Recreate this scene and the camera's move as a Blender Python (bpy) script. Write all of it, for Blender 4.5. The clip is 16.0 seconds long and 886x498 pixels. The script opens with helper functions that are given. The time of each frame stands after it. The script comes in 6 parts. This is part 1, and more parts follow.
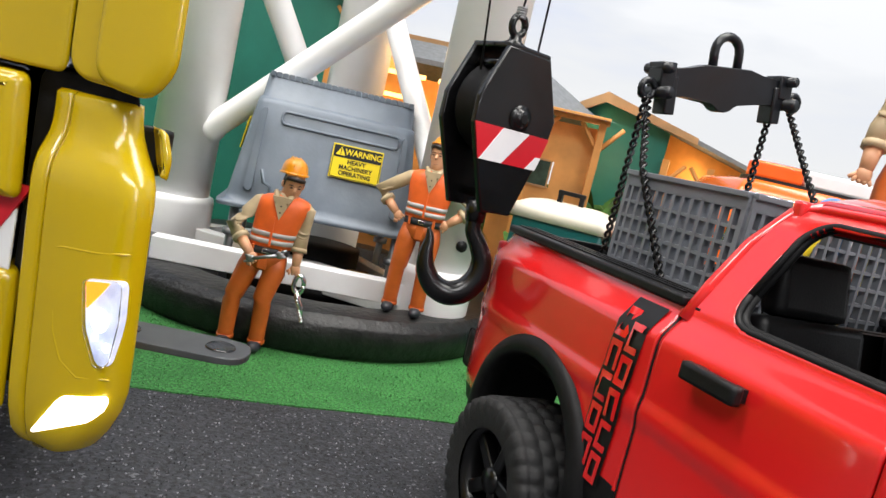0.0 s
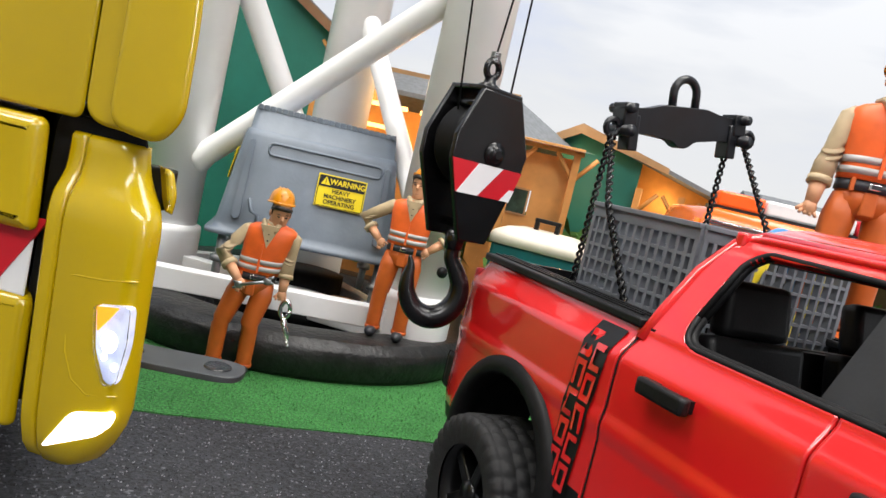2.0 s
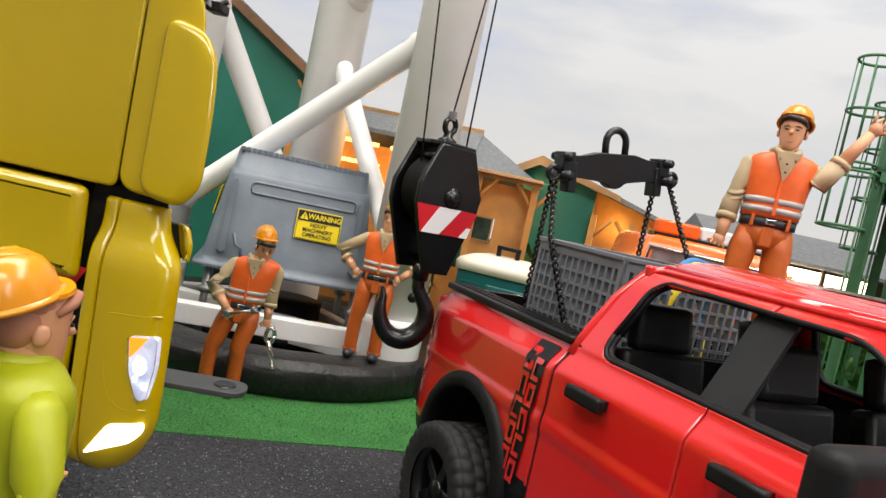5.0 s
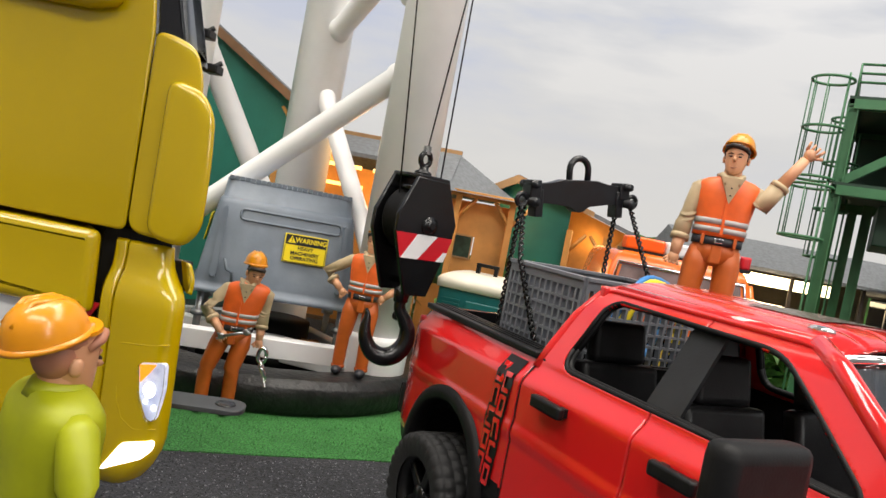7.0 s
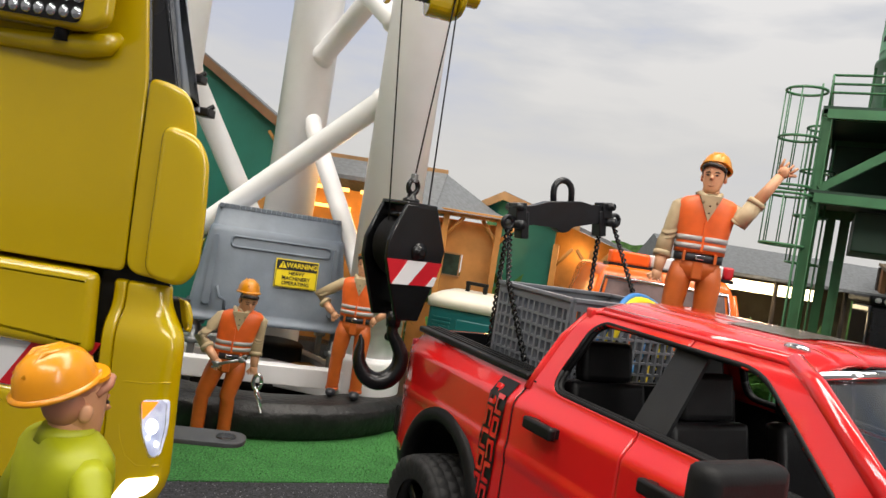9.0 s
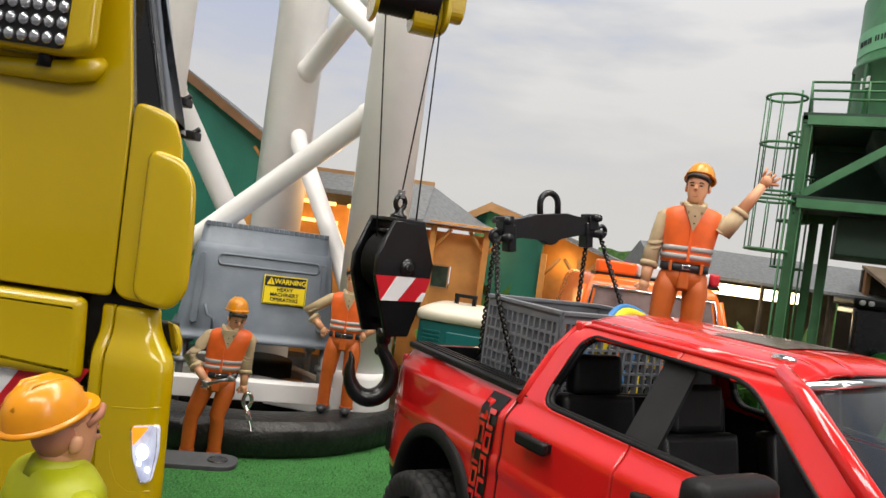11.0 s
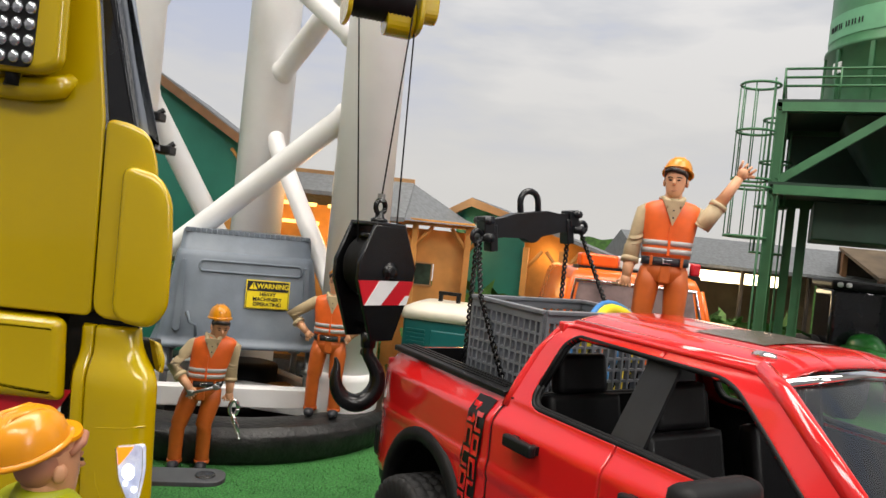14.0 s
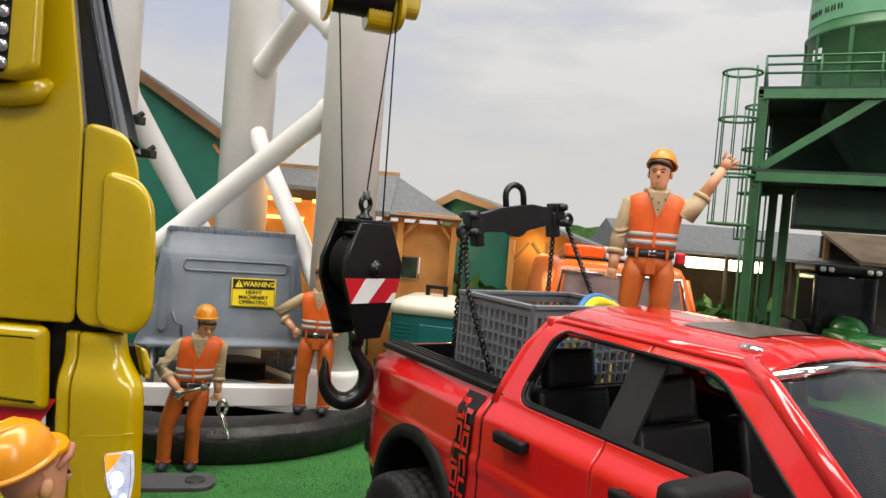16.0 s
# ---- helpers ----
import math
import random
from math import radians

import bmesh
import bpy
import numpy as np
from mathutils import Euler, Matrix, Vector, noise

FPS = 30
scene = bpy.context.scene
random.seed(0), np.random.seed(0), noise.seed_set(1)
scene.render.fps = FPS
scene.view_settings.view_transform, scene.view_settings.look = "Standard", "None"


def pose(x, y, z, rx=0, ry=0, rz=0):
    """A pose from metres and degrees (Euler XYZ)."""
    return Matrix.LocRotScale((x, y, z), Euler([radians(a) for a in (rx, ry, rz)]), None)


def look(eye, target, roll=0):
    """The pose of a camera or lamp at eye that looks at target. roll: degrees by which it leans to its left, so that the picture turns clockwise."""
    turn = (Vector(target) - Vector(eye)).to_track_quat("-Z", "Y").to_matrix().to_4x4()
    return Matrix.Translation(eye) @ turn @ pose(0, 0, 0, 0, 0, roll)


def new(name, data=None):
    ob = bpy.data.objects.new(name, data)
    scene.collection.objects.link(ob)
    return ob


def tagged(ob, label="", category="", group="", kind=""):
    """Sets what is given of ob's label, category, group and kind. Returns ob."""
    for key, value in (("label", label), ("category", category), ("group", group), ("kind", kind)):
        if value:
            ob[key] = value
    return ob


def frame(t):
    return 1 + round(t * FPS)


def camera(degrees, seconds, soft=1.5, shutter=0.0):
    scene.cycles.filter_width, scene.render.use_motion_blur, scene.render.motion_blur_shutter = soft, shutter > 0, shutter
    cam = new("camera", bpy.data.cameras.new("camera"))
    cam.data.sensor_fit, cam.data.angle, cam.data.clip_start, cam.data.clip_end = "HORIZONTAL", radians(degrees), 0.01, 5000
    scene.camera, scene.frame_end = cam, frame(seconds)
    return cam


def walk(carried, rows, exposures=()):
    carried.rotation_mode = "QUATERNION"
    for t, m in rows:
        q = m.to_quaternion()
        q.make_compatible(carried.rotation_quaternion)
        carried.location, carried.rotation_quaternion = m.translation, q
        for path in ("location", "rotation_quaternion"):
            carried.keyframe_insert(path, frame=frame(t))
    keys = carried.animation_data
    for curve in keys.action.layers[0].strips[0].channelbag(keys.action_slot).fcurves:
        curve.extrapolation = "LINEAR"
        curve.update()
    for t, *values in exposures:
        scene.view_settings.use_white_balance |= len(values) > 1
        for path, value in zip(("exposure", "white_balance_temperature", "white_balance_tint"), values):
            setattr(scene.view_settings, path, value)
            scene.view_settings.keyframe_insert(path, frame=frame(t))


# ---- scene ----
cam = camera(65.099, 16.0)
PATH = [
    (0, (0.3393, -0.1255, 0.1270), (-1.2849, 1.0061, -0.1585), 13.15),
    (0.5, (0.3415, -0.1278, 0.1276), (-1.2785, 1.0152, -0.1354), 13.29),
    (1, (0.3451, -0.1304, 0.1283), (-1.2712, 1.0228, -0.1126), 13.37),
    (1.5, (0.3493, -0.1328, 0.1292), (-1.2646, 1.0275, -0.0921), 13.32),
    (2, (0.3534, -0.1344, 0.1301), (-1.2603, 1.0293, -0.0740), 13.18),
    (2.5, (0.3585, -0.1374, 0.1312), (-1.2527, 1.0326, -0.0557), 13.06),
    (3, (0.3640, -0.1410, 0.1325), (-1.2418, 1.0390, -0.0377), 12.99),
    (3.5, (0.3697, -0.1450, 0.1341), (-1.2289, 1.0466, -0.0222), 12.87),
    (4, (0.3753, -0.1492, 0.1358), (-1.2165, 1.0528, -0.0108), 12.66),
    (6.5, (0.4071, -0.1683, 0.1459), (-1.1646, 1.0641, 0.0418), 11.29),
    (7, (0.4109, -0.1712, 0.1478), (-1.1545, 1.0701, 0.0559), 10.84),
    (7.5, (0.4138, -0.1741, 0.1494), (-1.1449, 1.0765, 0.0696), 10.35),
    (8, (0.4157, -0.1761, 0.1509), (-1.1381, 1.0812, 0.0816), 9.86),
    (8.5, (0.4160, -0.1776, 0.1525), (-1.1373, 1.0809, 0.0916), 9.39),
    (9, (0.4161, -0.1774, 0.1543), (-1.1333, 1.0861, 0.1010), 8.99),
    (11.5, (0.4164, -0.1788, 0.1579), (-1.1087, 1.1149, 0.1381), 7.51),
    (12, (0.4163, -0.1789, 0.1588), (-1.1037, 1.1208, 0.1386), 7.21),
    (12.5, (0.4162, -0.1789, 0.1597), (-1.0981, 1.1273, 0.1365), 6.90),
    (13, (0.4160, -0.1788, 0.1608), (-1.0926, 1.1340, 0.1328), 6.57),
    (13.5, (0.4159, -0.1787, 0.1617), (-1.0866, 1.1409, 0.1273), 6.22),
    (14, (0.4161, -0.1784, 0.1626), (-1.0798, 1.1484, 0.1212), 5.87),
    (14.5, (0.4160, -0.1785, 0.1635), (-1.0729, 1.1560, 0.1154), 5.53),
    (15, (0.4158, -0.1782, 0.1643), (-1.0661, 1.1638, 0.1102), 5.23),
    (15.5, (0.4157, -0.1778, 0.1650), (-1.0585, 1.1724, 0.1041), 4.98),
    (16, (0.4151, -0.1781, 0.1657), (-1.0515, 1.1799, 0.0983), 4.74),
]
EXPOSURES = [(0, 0.40, 6150, 10), (2, 0.33, 6150, 10), (4, 0.18, 6350, 10), (7, 0.04, 6500, 10), (9, -0.02, 6500, 10), (16, -0.03, 6500, 10)]
walk(cam, [(t, look(e, g, r)) for t, e, g, r in PATH], EXPOSURES)

# ---- light: a bright indoor hall ----
world = bpy.data.worlds.new("hall_light")
scene.world = world
world.use_nodes = True
world.node_tree.nodes["Background"].inputs[0].default_value = (0.92, 0.95, 1.0, 1)
wn = world.node_tree
wc = wn.nodes.new("ShaderNodeTexCoord")
wz = wn.nodes.new("ShaderNodeSeparateXYZ")
wn.links.new(wc.outputs["Generated"], wz.inputs["Vector"])
wr = wn.nodes.new("ShaderNodeValToRGB")
wr.color_ramp.elements[0].position, wr.color_ramp.elements[0].color = 0.0, (0.10, 0.10, 0.10, 1)
wr.color_ramp.elements[1].position, wr.color_ramp.elements[1].color = 0.75, (0.60, 0.61, 0.63, 1)
wn.links.new(wz.outputs["Z"], wr.inputs["Fac"])
wn.links.new(wr.outputs["Color"], wn.nodes["Background"].inputs[0])
wn.nodes["Background"].inputs[1].default_value = 0.85

# table frame: x to the right, y away, as the layout is seen at the end of the shot
LAYOUT = Matrix(((0.6789, -0.7335, 0, 0.4153), (0.7335, 0.6789, 0, -0.1782), (0, 0, 1, 0), (0, 0, 0, 1)))


def at(a, d, z=0.0, rz=0.0, rx=0.0, ry=0.0):
    return LAYOUT @ pose(a, d, z, rx, ry, rz)


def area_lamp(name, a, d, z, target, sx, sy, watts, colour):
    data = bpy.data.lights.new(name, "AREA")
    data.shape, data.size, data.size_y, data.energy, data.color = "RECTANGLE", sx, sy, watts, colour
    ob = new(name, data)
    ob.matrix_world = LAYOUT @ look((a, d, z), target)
    return tagged(ob, "long white light panel of the hall, out of view", "ceiling light", kind="structure")


area_lamp("ceiling_light_1", -0.5, 0.1, 1.45, (-0.2, 0.3, 0), 0.35, 1.6, 22, (1.0, 0.94, 0.85))
area_lamp("ceiling_light_2", 0.6, 0.2, 1.45, (0.3, 0.4, 0), 0.35, 1.6, 20, (1.0, 0.94, 0.85))
area_lamp("ceiling_light_3", 0.1, -0.9, 1.3, (0.05, 0.3, 0.05), 1.4, 0.3, 16, (1.0, 0.95, 0.88))
# Unseen upright strip lamp, added for the tall highlights on the glossy paint.
area_lamp("highlight_strip_light", 1.1, -0.9, 0.75, (0.0, 0.3, 0.1), 0.12, 0.9, 6, (1.0, 0.97, 0.94))


def spot_lamp(name, a, d, z, watts, colour, radius=0.02):
    data = bpy.data.lights.new(name, "POINT")
    data.energy, data.color, data.shadow_soft_size = watts, colour, radius
    ob = new(name, data)
    ob.matrix_world = at(a, d, z)
    return tagged(ob, "small warm lamp inside the wooden shed", "lamp", kind="structure")


spot_lamp("shed_lamp_1", -0.10, 0.685, 0.165, 0.16, (1.0, 0.62, 0.25))
spot_lamp("shed_lamp_2", 0.0, 0.672, 0.150, 0.14, (1.0, 0.62, 0.25))
spot_lamp("shed_lamp_3", 0.095, 0.722, 0.150, 0.045, (1.0, 0.62, 0.25))
spot_lamp("shed_lamp_4", -0.20, 0.770, 0.18, 0.16, (1.0, 0.62, 0.25))
spot_lamp("shed_lamp_5", 0.33, 0.86, 0.135, 0.10, (1.0, 0.72, 0.40))


# ---- materials ----
def material(name, base, rough=0.5, metal=0.0, coat=0.0, spread=0.06, scale=60.0, bump=0.0, bump_scale=400.0, second=None, mix_scale=9.0, emit=0.0, spec=0.5):
    m = bpy.data.materials.new(name)
    m.use_nodes = True
    nt = m.node_tree
    p = nt.nodes["Principled BSDF"]
    p.inputs["Roughness"].default_value = rough
    p.inputs["Metallic"].default_value = metal
    p.inputs["Specular IOR Level"].default_value = spec
    p.inputs["Coat Weight"].default_value = coat
    p.inputs["Coat Roughness"].default_value = 0.06
    tc = nt.nodes.new("ShaderNodeTexCoord")
    fine = nt.nodes.new("ShaderNodeTexNoise")
    fine.inputs["Scale"].default_value = scale
    fine.inputs["Detail"].default_value = 6
    nt.links.new(tc.outputs["Object"], fine.inputs["Vector"])
    wide = nt.nodes.new("ShaderNodeTexNoise")
    wide.inputs["Scale"].default_value = mix_scale
    wide.inputs["Detail"].default_value = 4
    nt.links.new(tc.outputs["Object"], wide.inputs["Vector"])
    ramp = nt.nodes.new("ShaderNodeValToRGB")
    lo = [max(0, c * (1 - spread * 2)) for c in base]
    hi = [min(1, c * (1 + spread * 2)) for c in base]
    ramp.color_ramp.elements[0].position, ramp.color_ramp.elements[1].position = 0.3, 0.7
    ramp.color_ramp.elements[0].color = (*lo, 1)
    ramp.color_ramp.elements[1].color = (*hi, 1)
    nt.links.new(fine.outputs["Fac"], ramp.inputs["Fac"])
    mix = nt.nodes.new("ShaderNodeMixRGB")
    mix.inputs["Color2"].default_value = (*(second or [c * 0.9 for c in base]), 1)
    mr = nt.nodes.new("ShaderNodeMapRange")
    mr.inputs["From Min"].default_value, mr.inputs["From Max"].default_value = 0.45, 0.75
    mr.inputs["To Max"].default_value = 0.6
    nt.links.new(wide.outputs["Fac"], mr.inputs["Value"])
    nt.links.new(mr.outputs["Result"], mix.inputs["Fac"])
    nt.links.new(ramp.outputs["Color"], mix.inputs["Color1"])
    nt.links.new(mix.outputs["Color"], p.inputs["Base Color"])
    rr = nt.nodes.new("ShaderNodeMapRange")
    rr.inputs["To Min"].default_value, rr.inputs["To Max"].default_value = max(0.02, rough - 0.07), min(1, rough + 0.07)
    nt.links.new(wide.outputs["Fac"], rr.inputs["Value"])
    nt.links.new(rr.outputs["Result"], p.inputs["Roughness"])
    if bump:
        bn = nt.nodes.new("ShaderNodeTexNoise")
        bn.inputs["Scale"].default_value = bump_scale
        bn.inputs["Detail"].default_value = 5
        nt.links.new(tc.outputs["Object"], bn.inputs["Vector"])
        bp = nt.nodes.new("ShaderNodeBump")
        bp.inputs["Strength"].default_value = bump
        bp.inputs["Distance"].default_value = 0.001
        nt.links.new(bn.outputs["Fac"], bp.inputs["Height"])
        nt.links.new(bp.outputs["Normal"], p.inputs["Normal"])
    if emit:
        p.inputs["Emission Color"].default_value = (*base, 1)
        p.inputs["Emission Strength"].default_value = emit
    return m


def glass_material(name, tint, rough=0.02):
    m = bpy.data.materials.new(name)
    m.use_nodes = True
    p = m.node_tree.nodes["Principled BSDF"]
    p.inputs["Base Color"].default_value = (*tint, 1)
    p.inputs["Transmission Weight"].default_value = 1.0
    p.inputs["Roughness"].default_value = rough
    p.inputs["IOR"].default_value = 1.2
    return m


RED = material("red_gloss_plastic", (0.64, 0.012, 0.012), 0.19, coat=0.9, spread=0.03, scale=30, second=(0.55, 0.012, 0.010))
BLACK = material("black_satin_plastic", (0.006, 0.006, 0.0066), 0.42, spread=0.2, scale=200, bump=0.08, bump_scale=1500, spec=0.28)
MATT_BLACK = material("black_matt_plastic", (0.008, 0.008, 0.0086), 0.5, spread=0.2, scale=200, bump=0.06, bump_scale=1500, spec=0.2)
HOOK_BLACK = material("black_painted_metal", (0.004, 0.004, 0.0045), 0.26, spread=0.2, scale=150, bump=0.05, bump_scale=900)
BEAMBLACK = material("blue_black_plastic", (0.0055, 0.0068, 0.0095), 0.33, spread=0.2, scale=150, bump=0.04, bump_scale=1200)
RUBBER = material("black_tyre_rubber", (0.014, 0.014, 0.015), 0.7, spread=0.2, scale=300, bump=0.3, bump_scale=1800)
YELLOW = material("yellow_gloss_paint", (0.475, 0.335, 0.0), 0.22, coat=0.45, spread=0.02, scale=20, second=(0.44, 0.31, 0.0))
WHITE = material("white_painted_steel", (0.86, 0.86, 0.87), 0.33, spread=0.015, scale=40, bump=0.05, bump_scale=150, second=(0.80, 0.80, 0.79), mix_scale=14)
GREY = material("grey_moulded_plastic", (0.138, 0.168, 0.212), 0.42, spread=0.05, scale=50, bump=0.08, bump_scale=500, second=(0.225, 0.255, 0.29), mix_scale=25)
CRATE = material("grey_crate_plastic", (0.155, 0.165, 0.185), 0.35, spread=0.05, scale=80)
RINGRUB = material("worn_black_rubber", (0.010, 0.010, 0.0105), 0.42, spec=0.45, spread=0.3, scale=140, bump=0.9, bump_scale=260, second=(0.034, 0.033, 0.031), mix_scale=55)
VEST = material("orange_vest_plastic", (0.78, 0.13, 0.018), 0.45, spread=0.05, scale=150)
TROUSER = material("orange_trouser_plastic", (0.51, 0.105, 0.012), 0.5, spread=0.06, scale=150)
HELMET = material("orange_helmet_plastic", (0.70, 0.265, 0.005), 0.28, coat=0.3, spread=0.03, scale=100)
SHIRT = material("beige_shirt_plastic", (0.43, 0.33, 0.195), 0.55, spread=0.06, scale=150)
SKIN = material("skin_coloured_plastic", (0.60, 0.305, 0.165), 0.45, spread=0.04, scale=150)
HAIR = material("dark_brown_paint", (0.013, 0.008, 0.006), 0.5, spread=0.1)
SILVER = material("silver_tape", (0.40, 0.385, 0.375), 0.42, metal=0.1, spread=0.06, scale=200)
SHOE = material("dark_grey_plastic", (0.022, 0.024, 0.03), 0.45, spread=0.1)
LIME = material("lime_jacket_plastic", (0.30, 0.325, 0.001), 0.5, spread=0.05, scale=120)
CHROME = material("bright_chrome", (0.75, 0.75, 0.76), 0.12, metal=1.0, spread=0.02)
STEEL = material("dull_steel", (0.30, 0.31, 0.32), 0.4, metal=0.9, spread=0.06)
LAMP_ON = material("lit_headlamp", (0.9, 0.94, 1.0), 0.2, emit=7.0)
FOG_ON = material("lit_fog_lamp", (1.0, 0.97, 0.86), 0.2, emit=3.0)
# Glows itself, in place of bulb light thrown back by the reflector.
HEADLIT = material("glowing_reflector", (0.70, 0.74, 1.0), 0.15, metal=0.3, spread=0.25, scale=220, emit=0.42)
INDICATOR = material("lit_indicator", (1.0, 0.27, 0.012), 0.2, emit=1.3)
LED = material("clear_led_lens", (0.50, 0.52, 0.56), 0.1, metal=0.8, spread=0.05)
TUBE_ON = material("lit_tube", (1.0, 0.80, 0.48), 0.3, emit=7.0)
WARM_ON = material("warm_lit_tube", (1.0, 0.58, 0.16), 0.3, emit=3.0)
LENS = glass_material("clear_lamp_glass", (0.95, 0.97, 1.0), 0.05)
WINDOW = glass_material("clear_window_plastic", (0.85, 0.9, 0.92), 0.03)
WINDOW.node_tree.nodes["Principled BSDF"].inputs["IOR"].default_value = 1.02
WINDOW.node_tree.nodes["Principled BSDF"].inputs["Coat Weight"].default_value = 1.0
SCREENEDGE = material("pale_windscreen_edge", (0.26, 0.29, 0.34), 0.12, coat=0.4, spread=0.05)
SKINDARK = material("darker_skin_paint", (0.40, 0.17, 0.10), 0.5, spread=0.04)
DARKGLASS = material("dark_window_plastic", (0.012, 0.013, 0.016), 0.08, spread=0.1)
SIGN_Y = material("yellow_sign_film", (0.85, 0.66, 0.01), 0.3, spread=0.02)
SIGN_K = material("black_sign_print", (0.006, 0.006, 0.006), 0.35, spread=0.1)
TAPE_RED = material("red_tape", (0.52, 0.01, 0.02), 0.35, spread=0.04)
TAPE_WHITE = material("white_tape", (0.75, 0.75, 0.76), 0.35, spread=0.03)
WOOD = material("pine_wood", (0.64, 0.29, 0.068), 0.55, spread=0.14, scale=40, bump=0.15, bump_scale=120, second=(0.30, 0.14, 0.05))
WOODDARK = material("brown_wood", (0.20, 0.10, 0.045), 0.6, spread=0.14, scale=40)
GREENWALL = material("dark_green_paint", (0.014, 0.150, 0.112), 0.5, spread=0.05, scale=50)
TRIMWOOD = material("pale_trim_wood", (0.40, 0.23, 0.10), 0.6, spread=0.14, scale=40)
ROOFGREY = material("grey_roof_felt", (0.17, 0.18, 0.19), 0.7, spread=0.10, scale=250, bump=0.2, bump_scale=900)
TEAL = material("dark_teal_plastic", (0.006, 0.10, 0.10), 0.35, spread=0.04)
CREAM = material("cream_plastic", (0.70, 0.66, 0.55), 0.4, spread=0.04)
ORANGE = material("orange_gloss_plastic", (0.75, 0.14, 0.01), 0.25, coat=0.3, spread=0.03)
SILOGREEN = material("green_painted_steel", (0.040, 0.145, 0.062), 0.45, spread=0.10, scale=60, second=(0.05, 0.14, 0.06), mix_scale=30, bump=0.06, bump_scale=300)
# Dark green, deepened to carry the shade under the decks.
SILOSHADE = material("shaded_green_steel", (0.007, 0.034, 0.018), 0.6, spread=0.1)
SILOBAND = material("pale_green_band", (0.12, 0.33, 0.18), 0.5, spread=0.05)
TRACTORGREEN = material("bright_green_plastic", (0.02, 0.19, 0.025), 0.3, coat=0.3, spread=0.04)
LEAF = material("plant_green", (0.05, 0.14, 0.02), 0.6, spread=0.3, scale=90)
HOSE_Y = material("yellow_hose", (0.75, 0.58, 0.02), 0.4, spread=0.03)
HOSE_B = material("blue_hose", (0.04, 0.20, 0.50), 0.4, spread=0.03)
PILLAR = material("dark_grey_plastic_pillar", (0.018, 0.019, 0.021), 0.38, spread=0.08, scale=120, bump=0.05, bump_scale=1200)
PLATE = material("dark_painted_plate", (0.055, 0.058, 0.062), 0.4, metal=0.3, spread=0.12, scale=150)
# Dark tone standing for dim shed interiors, and for posts that should not look lit.
DIMBOARD = material("dim_interior_board", (0.045, 0.035, 0.028), 0.7, spread=0.3, scale=30)
BROWN = material("brown_board", (0.12, 0.085, 0.05), 0.7, spread=0.2, scale=40)
HALLWALL = material("pale_hall_wall", (0.30, 0.30, 0.31), 0.8, spread=0.03, scale=4)


def grit_material():
    m = material("pale_grit", (0.12, 0.12, 0.125), 0.6, spread=0.1)
    nt = m.node_tree
    geo = nt.nodes.new("ShaderNodeNewGeometry")
    ramp = nt.nodes.new("ShaderNodeValToRGB")
    e = ramp.color_ramp.elements
    e[0].color, e[1].color = (0.016, 0.017, 0.020, 1), (0.36, 0.37, 0.40, 1)
    e.new(0.75).color = (0.062, 0.065, 0.074, 1)
    nt.links.new(geo.outputs["Random Per Island"], ramp.inputs["Fac"])
    nt.links.new(ramp.outputs["Color"], nt.nodes["Principled BSDF"].inputs["Base Color"])
    return m


def turf_material():
    m = material("green_turf", (0.042, 0.20, 0.042), 0.85, spread=0.35, scale=700, bump=1.0, bump_scale=1100, second=(0.022, 0.12, 0.026), mix_scale=55)
    return m


def fibre_material():
    m = material("green_fibre", (0.04, 0.19, 0.04), 0.6, spread=0.1)
    nt = m.node_tree
    geo = nt.nodes.new("ShaderNodeNewGeometry")
    ramp = nt.nodes.new("ShaderNodeValToRGB")
    ramp.color_ramp.elements[0].color = (0.020, 0.105, 0.022, 1)
    ramp.color_ramp.elements[1].color = (0.11, 0.36, 0.095, 1)
    nt.links.new(geo.outputs["Random Per Island"], ramp.inputs["Fac"])
    nt.links.new(ramp.outputs["Color"], nt.nodes["Principled BSDF"].inputs["Base Color"])
    return m


def asphalt_material():
    m = material("dark_asphalt_mat", (0.030, 0.032, 0.038), 0.75, spread=0.40, scale=500, bump=1.0, bump_scale=650, second=(0.044, 0.047, 0.055), mix_scale=20)
    nt = m.node_tree
    p = nt.nodes["Principled BSDF"]
    tc = nt.nodes["Texture Coordinate"]
    vo = nt.nodes.new("ShaderNodeTexVoronoi")
    vo.inputs["Scale"].default_value = 900
    nt.links.new(tc.outputs["Object"], vo.inputs["Vector"])
    cr = nt.nodes.new("ShaderNodeValToRGB")
    cr.color_ramp.elements[0].position, cr.color_ramp.elements[1].position = 0.965, 0.985
    cr.color_ramp.elements[0].color, cr.color_ramp.elements[1].color = (0, 0, 0, 1), (0.14, 0.145, 0.155, 1)
    sep = nt.nodes.new("ShaderNodeSeparateColor")
    nt.links.new(vo.outputs["Color"], sep.inputs["Color"])
    nt.links.new(sep.outputs["Red"], cr.inputs["Fac"])
    add = nt.nodes.new("ShaderNodeMixRGB")
    add.blend_type = "ADD"
    add.inputs["Fac"].default_value = 0.8
    old = p.inputs["Base Color"].links[0].from_socket
    nt.links.new(old, add.inputs["Color1"])
    nt.links.new(cr.outputs["Color"], add.inputs["Color2"])
    nt.links.new(add.outputs["Color"], p.inputs["Base Color"])
    return m


